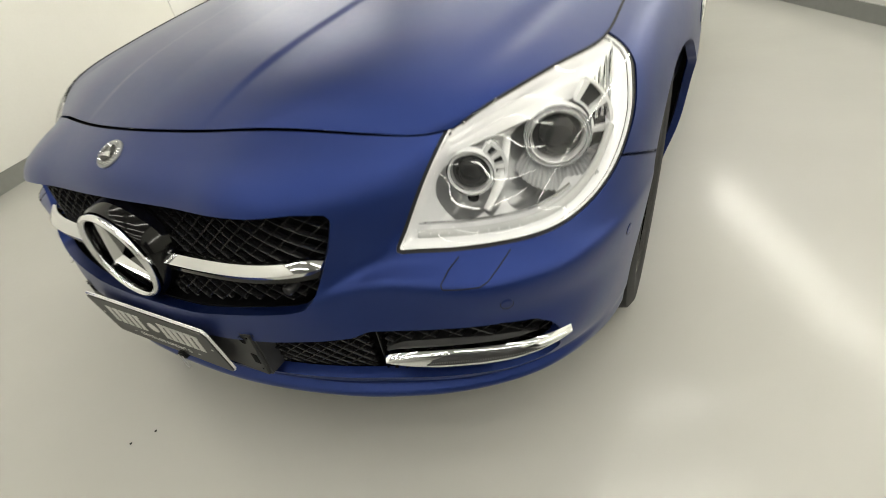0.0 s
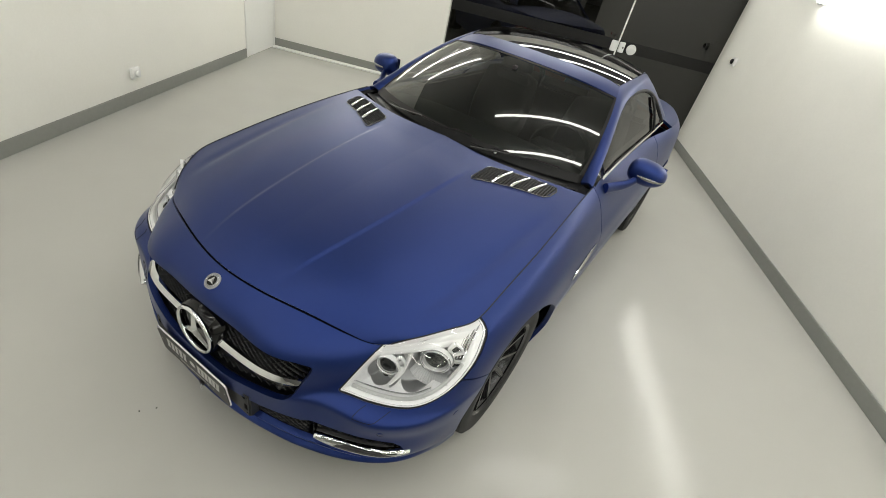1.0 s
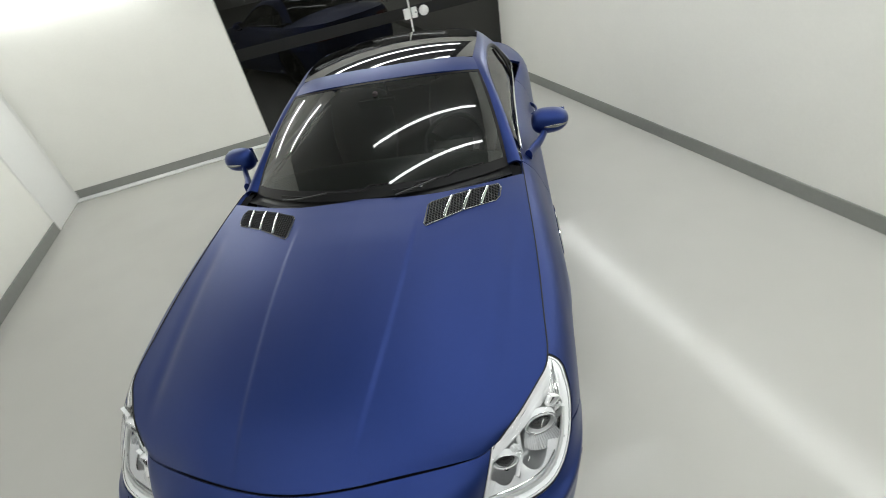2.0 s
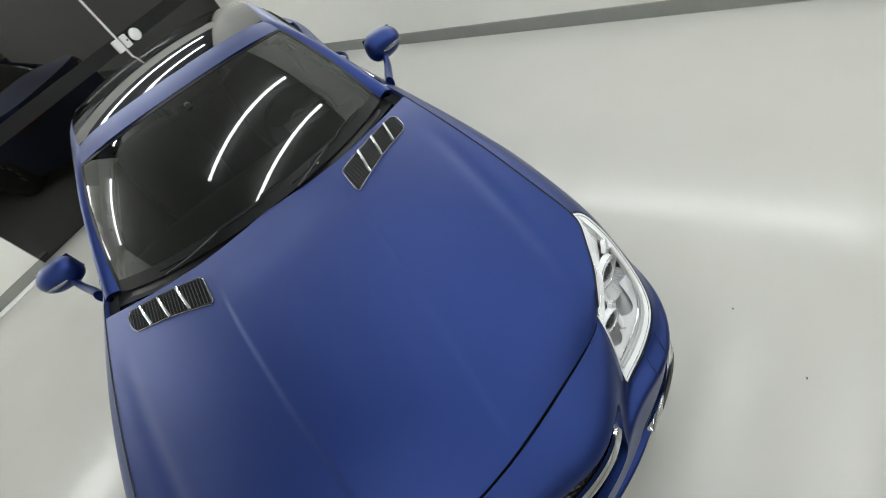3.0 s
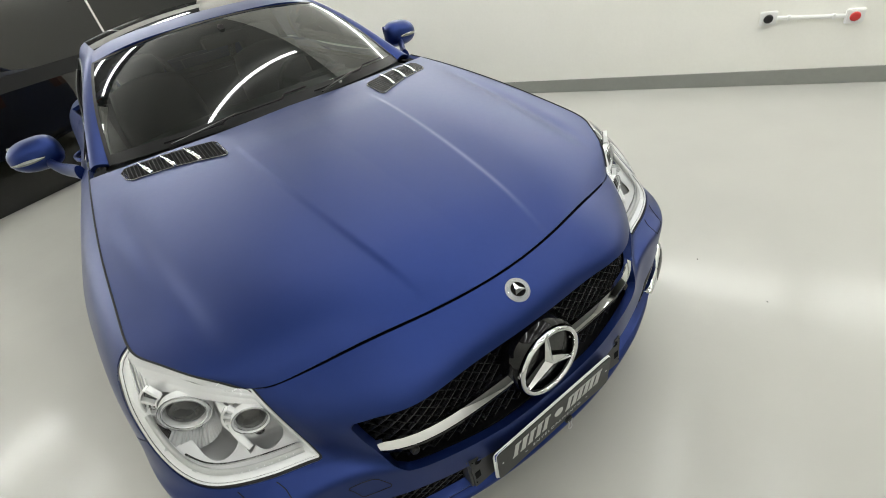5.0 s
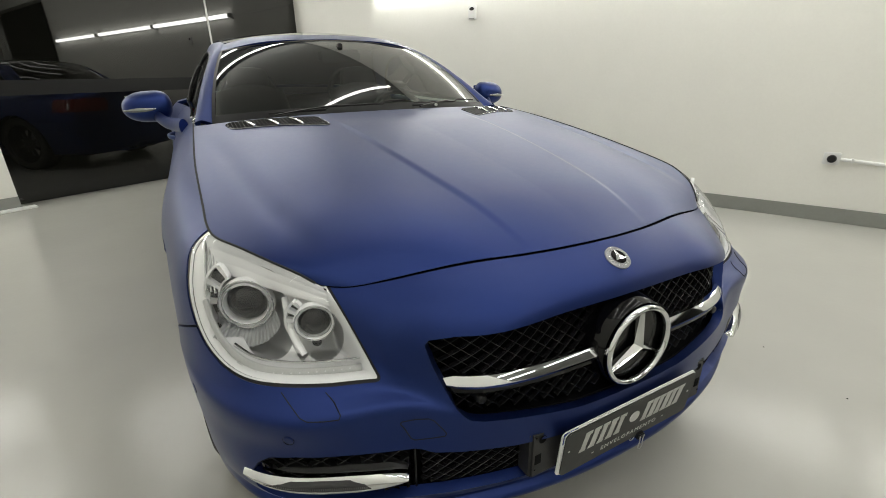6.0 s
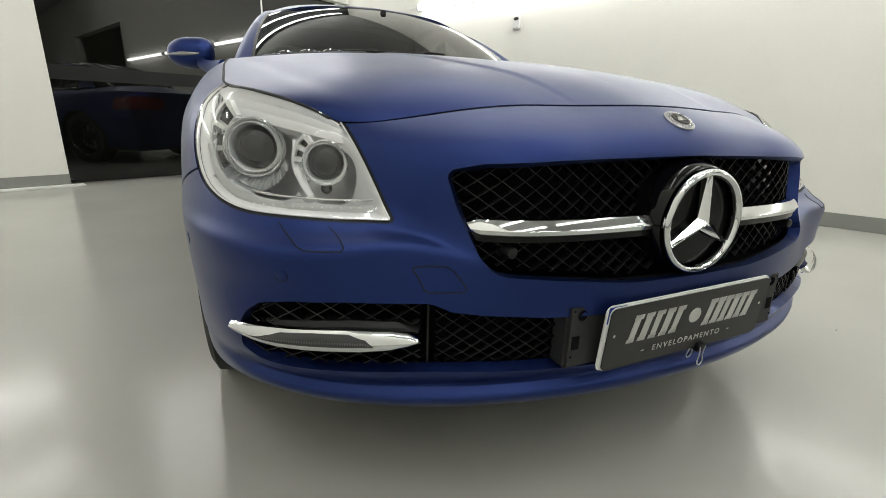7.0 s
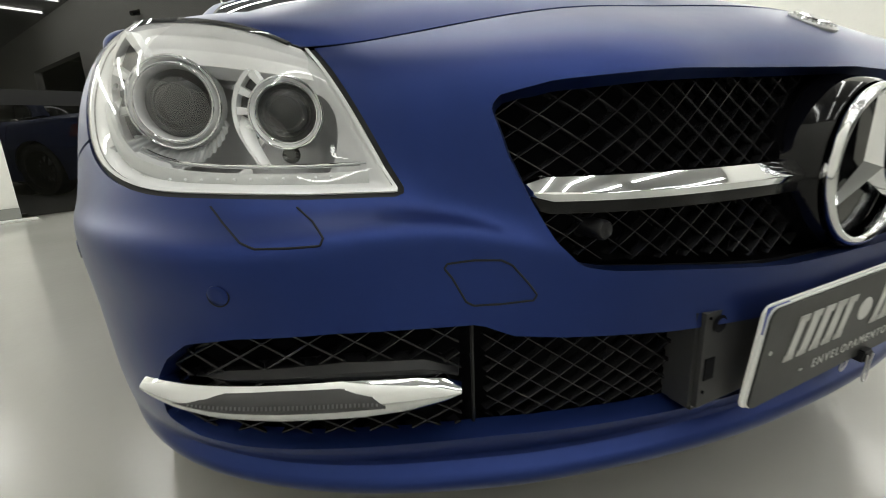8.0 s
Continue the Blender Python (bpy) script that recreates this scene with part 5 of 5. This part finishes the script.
def seat(x):
    s = tagged(new("seat"), "dark leather sports seat")
    s.parent = CAR
    for name, dims, place, rot in (("cushion", (0.25, 0.26, 0.08), (x, 2.42, 0.44), -8), ("backrest", (0.245, 0.075, 0.31), (x, 2.76, 0.72), -16), ("headrest", (0.13, 0.05, 0.09), (x, 2.87, 1.03), -12)):
        bm = bmesh.new()
        box(bm, -1, 1, -1, 1, -1, 1, 0.0)
        bmesh.ops.subdivide_edges(bm, edges=bm.edges[:], cuts=5, use_grid_fill=True)
        for q in bm.verts:
            d = q.co.length
            m = max(abs(q.co.x), abs(q.co.y), abs(q.co.z))
            q.co = q.co * (m / d) * 0.55 + q.co * 0.45
        bm.transform(Matrix.Translation(place) @ Matrix.Rotation(radians(rot), 4, "X") @ Matrix.Diagonal((*dims, 1)))
        part(name, bm, SEAT, s, "", True, 80)


for x in (0.37, -0.37):
    seat(x)
    loop = curve([(x - 0.17, 3.0, 0.90), (x - 0.15, 3.0, 1.03), (x - 0.07, 3.0, 1.09), (x + 0.07, 3.0, 1.09), (x + 0.15, 3.0, 1.03), (x + 0.17, 3.0, 0.90)], 30)
    mesh_object("roll_hoop", *sweep(loop, 0.022, 10), SATIN_SILVER, CAR, "silver roll hoop behind the seat")
bm = bmesh.new()
box(bm, -0.11, 0.11, 1.985, 2.01, 1.125, 1.185, 0.012)
box(bm, -0.012, 0.012, 1.97, 2.0, 1.17, 1.215, 0.004)
part("cabin_mirror", bm, CABIN, CAR, "inside rear-view mirror")
# door handles
for side in (1, -1):
    line = curve([(0.838, 2.58, 0.735), (0.864, 2.61, 0.738), (0.866, 2.75, 0.742), (0.842, 2.79, 0.742)], 18) * (side, 1, 1)
    mesh_object("door_handle", *sweep(line, 0.011, 8, False, (0.7, 1.2)), PAINT, CAR)

# ---- plates hung on the bracket ----


def plate_sheet(name, w, h, mat, parent, y=0.0, thick=0.0012, label=""):
    """A thin plate with rounded corners, upright in x and z, centred."""
    pts = []
    r = 0.012
    for cx, cz, a0 in ((w / 2 - r, h / 2 - r, 0), (-w / 2 + r, h / 2 - r, 90), (-w / 2 + r, -h / 2 + r, 180), (w / 2 - r, -h / 2 + r, 270)):
        for k in range(7):
            a = radians(a0 + 15 * k)
            pts.append((cx + r * math.cos(a), cz + r * math.sin(a)))
    n = len(pts)
    v = [(x, y - thick, z) for x, z in pts] + [(x, y + thick, z) for x, z in pts]
    f = [list(range(n)), list(range(2 * n - 1, n - 1, -1))] + [[i, n + i, n + (i + 1) % n, (i + 1) % n] for i in range(n)]
    return mesh_object(name, v, f, mat, parent, label, False)


def flat_bars(name, quads, y, mat, parent, label=""):
    """Raised flat print: each quad is four (x, z) corners."""
    v, f = [], []
    for q in quads:
        b = len(v)
        v += [(x, y - 0.0004, z) for x, z in q] + [(x, y + 0.0004, z) for x, z in q]
        f += [[b, b + 1, b + 2, b + 3], [b + 4, b + 7, b + 6, b + 5]] + [[b + i, b + 4 + i, b + 4 + (i + 1) % 4, b + (i + 1) % 4] for i in range(4)]
    return mesh_object(name, v, f, mat, parent, label, False)


rear_plate = new("number_plate")
rear_plate.matrix_world = pose(-0.0135, -0.0125, 0.3545, 6, -1.2, 0)
tagged(rear_plate, "white number plate with blue end, behind the black plate", "number plate")
plate_sheet("plate", 0.400, 0.124, WHITE_PLASTIC, rear_plate, 0.0)
flat_bars("blue_end", [[(-0.196, 0.030), (-0.160, 0.030), (-0.160, 0.060), (-0.196, 0.060)]], -0.0016, PLATE_BLUE, rear_plate, "blue corner of the plate")
front_plate = new("show_plate")
front_plate.matrix_world = pose(-0.010, -0.017, 0.352, 6, -1.2, 0)
tagged(front_plate, "black show plate with slanted pale print, hung on the bumper", "sign")
plate_sheet("plate", 0.392, 0.120, PLATE_BLACK, front_plate, 0.0)
plate_sheet("edge", 0.3945, 0.1225, WHITE_PLASTIC, front_plate, 0.0026, 0.0011, "pale edge of the plate")
top, low = 0.040, -0.012


def letter_bar(x, w, z0, z1, lean=0.20):
    return [(x + (z0 - low) * lean, z0), (x + w + (z0 - low) * lean, z0), (x + w + (z1 - low) * lean, z1), (x + (z1 - low) * lean, z1)]


# two groups of bold slanted bars with feet
for start, count in ((-0.150, 5), (0.030, 6)):
    for k in range(count):
        x = start + k * (0.0245 if count == 5 else 0.0212)
        outline = [letter_bar(x - 0.001, 0.0150 if k % 2 else 0.0130, low, top), letter_bar(x - 0.003, 0.0165, low - 0.0002, low + 0.007), letter_bar(x - 0.002, 0.0185, top - 0.008, top + 0.0002)]
        flat_bars("print_bar", outline, -0.0018, PLATE_PRINT, front_plate)
v, f = spin([(0.0, 0.0008), (0.014, 0.0008), (0.015, 0.0)], 24)
mesh_object("print_emblem", placed(v, Matrix.Translation((0.004, -0.0013, 0.014)) @ Matrix.Rotation(radians(90), 4, "X")), f, PLATE_PRINT, front_plate, "round pale emblem")
for x in (-0.182, 0.182):
    v, f = spin([(0.0, 0.0006), (0.0025, 0.0006), (0.0028, 0.0)], 12)
    mesh_object("print_dot", placed(v, Matrix.Translation((x, -0.0013, 0.008)) @ Matrix.Rotation(radians(90), 4, "X")), f, PLATE_PRINT, front_plate)
text = bpy.data.curves.new("line_text", "FONT")
text.body = "ENVELOPAMENTO"
text.size = 0.0165
text.space_character = 1.35
text.align_x = "CENTER"
text.extrude = 0.0003
text_ob = bpy.data.objects.new("line_text", text)
scene.collection.objects.link(text_ob)
text_mesh = bpy.data.meshes.new_from_object(text_ob.evaluated_get(bpy.context.evaluated_depsgraph_get()))
bpy.data.objects.remove(text_ob)
text_mesh.materials.clear()
text_mesh.materials.append(PLATE_PRINT)
line = new("line_print", text_mesh)
line.parent = front_plate
line.matrix_local = pose(0.0, -0.0018, -0.040, 90, 0, 0)
line["label"] = "small pale lettering"
flat_bars("print_dash", [[(-0.112, -0.036), (-0.106, -0.036), (-0.106, -0.034), (-0.112, -0.034)], [(0.106, -0.036), (0.112, -0.036), (0.112, -0.034), (0.106, -0.034)]], -0.0018, PLATE_PRINT, front_plate)
# binder clip at the foot of the plates
clip_thing = new("binder_clip")
clip_thing.matrix_world = pose(0.03, -0.012, 0.298, 6, 0, 0)
tagged(clip_thing, "small black binder clip with steel wire handles", "clip")
bm = bmesh.new()
box(bm, -0.010, 0.010, -0.009, 0.009, -0.012, 0.004, 0.002)
part("body", bm, BLACK_PLASTIC, clip_thing)
for y in (-0.010, 0.010):
    loop = curve([(-0.007, y, 0.0), (-0.005, y * 1.1, -0.022), (-0.006, y * 1.2, -0.034), (0.0, y * 1.25, -0.039), (0.006, y * 1.2, -0.034), (0.005, y * 1.1, -0.022), (0.007, y, 0.0)], 30)
    mesh_object("handle", *sweep(loop, 0.0011, 8), STEEL, clip_thing, "steel wire handle")

# ---- lamps ----


def tube_lamp(name, u0, u1, v0, v1, z, mat, wall=False):
    """A tube light: white housing and glowing tube."""
    lamp = new(name)
    lamp.matrix_world = ROOM @ Matrix.Translation(((u0 + u1) / 2, (v0 + v1) / 2, z))
    a, b = (u1 - u0) / 2, (v1 - v0) / 2
    bm = bmesh.new()
    if wall:
        box(bm, 0.022, 0.045, -b, b, -0.03, 0.03, 0.004)
    else:
        box(bm, -a, a, -0.03, 0.03, 0.02, 0.06, 0.004)
    part("housing", bm, WHITE_PLASTIC, lamp)
    p = [(0, -b + 0.02, 0), (0, b - 0.02, 0)] if wall else [(-a + 0.02, 0, 0), (a - 0.02, 0, 0)]
    v, f = sweep(np.linspace(p[0], p[1], 3), 0.029, 12)
    mesh_object("tube", v, f, mat, lamp, "glowing white tube")
    for s in (-1, 1):
        bm = bmesh.new()
        if wall:
            box(bm, -0.032, 0.03, s * (b - 0.01) - 0.012, s * (b - 0.01) + 0.012, -0.031, 0.031, 0.004)
        else:
            box(bm, s * (a - 0.01) - 0.012, s * (a - 0.01) + 0.012, -0.031, 0.031, -0.032, 0.03, 0.004)
        part("end_cap", bm, WHITE_PLASTIC, lamp)
    return lamp


for v0 in (2.5, 1.54, 0.58, -0.38, -1.34, -2.4, -3.9, -5.4):
    # west parts of the 0.58 and -0.38 rows are added to brighten that side
    for u0, u1 in ((0.30, 3.15),) if v0 > 1.0 else ((-2.0, -0.15), (0.30, 3.15)):
        tagged(tube_lamp("ceiling_tube_lamp", u0, u1, v0, v0, HIGH - 0.06, TUBE), "white tube light lit on the ceiling", "ceiling lamp", "ceiling tube lights")
for v1 in (3.88, 1.38, -1.2, -9.1):
    tagged(tube_lamp("wall_tube_lamp", U_RIGHT - 0.046, U_RIGHT - 0.046, v1 - 2.44, v1, 1.90, STRIP, True), "white tube light lit along the wall", "wall lamp", "wall tube lights")
# unseen end-wall tubes, set so the windscreen and roof glass show bright streaks
for uc, half, vc, z in [(-1.15, 0.80, V_BACK - 0.05, z) for z in (1.93, 2.82, 3.75)] + [(1.72, 1.42, V_BACK + 0.05, z) for z in (2.72, 3.22, 3.75)]:
    back_tube = tube_lamp("wall_tube_lamp", -half, half, 0, 0, z, STRIP)
    back_tube.matrix_world = ROOM @ Matrix.Translation((uc, vc, z)) @ Matrix.Rotation(radians(-90), 4, "X")
    tagged(back_tube, "unseen white tube light on the end wall, set for streaks in glass", "wall lamp", "wall tube lights")
# glass doors
door_1 = new("door_1")
door_1.matrix_world = ROOM
tagged(door_1, "black glass double door, closed, mirroring the room", "door", "", "structure")
for u0, u1 in ((0.05, 2.15), (2.17, U_RIGHT)):
    bm = bmesh.new()
    box(bm, u0, u1, 5.32, 5.345, 0.004, DOOR_TOP, 0.002)
    part("glass_leaf", bm, BLACK_GLASS, door_1, "black mirror-like glass leaf")
    bm = bmesh.new()
    box(bm, u0 + 0.004, u1 - 0.004, 5.316, 5.319, 0.935, 1.06)
    part("band", bm, BAND, door_1, "black band across the glass")
bm = bmesh.new()
box(bm, 2.151, 2.169, 5.314, 5.34, 0.0, DOOR_TOP, 0.002)
part("edge_strip", bm, WHITE_TRIM, door_1, "pale strip between the leaves")
# lock and round pull of the glass doors
bm = bmesh.new()
box(bm, 2.075, 2.145, 5.285, 5.313, 0.925, 1.045, 0.006)
box(bm, 2.175, 2.245, 5.285, 5.313, 0.925, 1.045, 0.006)
part("lock_plate", bm, WHITE_PLASTIC, door_1, "white lock plates beside the gap")
v, f = spin([(0.0, 0.045), (0.045, 0.043), (0.058, 0.035), (0.060, 0.02), (0.02, 0.015), (0.02, 0.0)], 32)
mesh_object("round_pull", placed(v, Matrix.Translation((2.33, 5.312, 0.985)) @ Matrix.Rotation(radians(90), 4, "X")), f, WHITE_PLASTIC, door_1, "round white pull")
v, f = spin([(0.0, 0.002), (0.008, 0.002), (0.009, 0.0)], 16)
mesh_object("keyhole", placed(v, Matrix.Translation((2.225, 5.284, 0.985)) @ Matrix.Rotation(radians(90), 4, "X")), f, BLACK_PLASTIC, door_1)
room_box("door_frame_top", 0.05, U_RIGHT, 5.225, 5.36, DOOR_TOP + 0.004, DOOR_TOP + 0.052, WHITE_TRIM, bevel=0.003, label="white head rail over the glass doors", category="trim")
bm = bmesh.new()
box(bm, U_RIGHT - 0.16, U_RIGHT - 0.02, 5.295, 5.319, DOOR_TOP - 0.045, DOOR_TOP + 0.003, 0.006)
part("top_hinge", bm, WHITE_PLASTIC, door_1, "white corner fitting of the glass door")

# flush white door in the corner
door_2 = new("door_2")
door_2.matrix_world = ROOM
tagged(door_2, "flush white door, closed, in the corner of the room", "door", "", "structure")
bm = bmesh.new()
box(bm, U_LEFT, U_LEFT + 0.006, 4.47, 5.13, 0.006, 2.08, 0.001)
part("leaf", bm, WHITE_TRIM, door_2)
for v0, v1, z0, z1 in ((4.425, 4.468, 0, 2.13), (5.132, 5.165, 0, 2.13), (4.468, 5.132, 2.083, 2.13)):
    bm = bmesh.new()
    box(bm, U_LEFT, U_LEFT + 0.012, v0, v1, z0, z1, 0.002)
    part("casing", bm, WHITE_TRIM, door_2)
bm = bmesh.new()
box(bm, U_LEFT + 0.006, U_LEFT + 0.05, 4.53, 4.545, 1.02, 1.035, 0.003)
box(bm, U_LEFT + 0.04, U_LEFT + 0.055, 4.53, 4.65, 1.02, 1.038, 0.004)
part("door_handle", bm, STEEL, door_2, "steel lever handle")


def socket(u, v, z, facing, colour, label, plug=True):
    """A surface socket box on a wall; facing: the way out of the wall along u."""
    s = new("wall_socket")
    s.matrix_world = ROOM @ Matrix.Translation((u, v, z)) @ Matrix.Rotation(radians(90 if facing > 0 else -90), 4, "Z")
    tagged(s, label, "socket", "wall sockets")
    bm = bmesh.new()
    box(bm, -0.048, 0.048, -0.035, 0.0, -0.042, 0.042, 0.006)
    part("box", bm, WHITE_PLASTIC, s)
    if plug:
        vv, ff = spin([(0.0, 0.018), (0.020, 0.017), (0.026, 0.012), (0.028, 0.0)], 24)
        mesh_object("outlet", placed(vv, Matrix.Translation((0.0, -0.034, 0.0)) @ Matrix.Rotation(radians(90), 4, "X")), ff, colour, s)
    return s


RED_PLASTIC = material("red_plastic", (0.5, 0.03, 0.03), 0.4)
socket(U_RIGHT, 4.845, 1.18, -1, BLACK_PLASTIC, "white wall socket box with black outlet")
socket(U_RIGHT, -0.485, 0.458, -1, BLACK_PLASTIC, "white wall socket box with black outlet")
socket(U_RIGHT, -0.945, 0.428, -1, RED_PLASTIC, "white wall socket box with red outlet")
socket(U_LEFT, 2.575, 0.252, 1, WHITE_PLASTIC, "white wall socket with a white plug")
a, b = np.array([U_RIGHT - 0.014, -0.535, 0.455]), np.array([U_RIGHT - 0.014, -0.90, 0.431])
cond = mesh_object("conduit", *sweep(np.linspace(a, b, 6), 0.012, 10), WHITE_PLASTIC)
cond.matrix_world = ROOM
tagged(cond, "white plastic conduit between two wall sockets", "conduit")
for v0 in (-0.60, -0.84):
    w = (v0 + 0.535) / (-0.90 + 0.535)
    bm = bmesh.new()
    box(bm, U_RIGHT - 0.03, U_RIGHT, v0 - 0.008, v0 + 0.008, 0.455 - 0.024 * w - 0.015, 0.455 - 0.024 * w + 0.015, 0.002)
    part("clamp", bm, WHITE_PLASTIC, cond)
thermo = new("thermostat")
thermo.matrix_world = ROOM @ Matrix.Translation((U_RIGHT, 2.55, 1.615))
tagged(thermo, "white wall unit with a dark oval window", "thermostat")
bm = bmesh.new()
box(bm, -0.028, 0.0, -0.042, 0.042, -0.062, 0.062, 0.006)
part("case", bm, WHITE_PLASTIC, thermo)
v, f = spin([(0.0, 0.002), (0.026, 0.0018), (0.028, 0.0)], 28)
mesh_object("display", placed(v * (1, 0.55, 1), Matrix.Translation((-0.028, 0, 0.032)) @ Matrix.Rotation(radians(-90), 4, "Y") @ Matrix.Rotation(radians(90), 4, "Z")), f, LENS_DARK, thermo, "dark oval window")
bm = bmesh.new()
box(bm, -0.0295, -0.027, -0.032, 0.032, -0.056, -0.050)
part("lower_slot", bm, SKIRT, thermo)
# supply wire to the wall tubes, and its hook
wire = mesh_object("lamp_wire", *sweep(curve([(U_RIGHT - 0.012, 5.30, 1.935), (U_RIGHT - 0.012, 4.9, 1.915), (U_RIGHT - 0.012, 4.3, 1.905), (U_RIGHT - 0.03, 3.90, 1.90)], 24), 0.004, 6), WHITE_PLASTIC)
wire.matrix_world = ROOM
tagged(wire, "thin pale wire along the wall to the tube light", "wire")
hook = mesh_object("wire_hook", *sweep(curve([(U_RIGHT, 3.90, 1.87), (U_RIGHT - 0.03, 3.90, 1.86), (U_RIGHT - 0.05, 3.90, 1.88), (U_RIGHT - 0.045, 3.90, 1.92)], 16), 0.006, 8), STEEL)
hook.matrix_world = ROOM
tagged(hook, "small steel hook holding the tube light", "hook")
# small dome camera high on the wall
cam_thing = new("security_camera")
cam_thing.matrix_world = ROOM @ Matrix.Translation((U_RIGHT, 0.0, 3.05))
tagged(cam_thing, "small dark security camera high on the wall", "security camera")
bm = bmesh.new()
box(bm, -0.03, 0.0, -0.05, 0.05, -0.05, 0.05, 0.006)
part("bracket", bm, BLACK_PLASTIC, cam_thing)
v, f = sweep(np.linspace((-0.02, 0, 0), (-0.16, 0.03, -0.05), 5), 0.045, 16)
mesh_object("barrel", v, f, BLACK_PLASTIC, cam_thing)
# specks of dirt on the floor
sv, sf = [], []
for k, (x, y) in enumerate(((1.156, 0.262), (1.076, -0.054), (-0.226, -0.147), (-0.194, -0.098), (1.30, -0.40), (-0.62, 0.9))):
    b = len(sv)
    for a in range(7):
        r = 0.0035 + 0.0012 * math.sin(3 * a + k)
        sv.append((x + r * math.cos(a * 0.9), y + r * math.sin(a * 0.9), 0.0012))
    sv.append((x, y, 0.003))
    sf += [[b + a, b + (a + 1) % 7, b + 7] for a in range(7)]
tagged(mesh_object("floor_specks", sv, sf, DARK), "tiny dark specks of dirt on the floor", "dirt", "", "stuff")
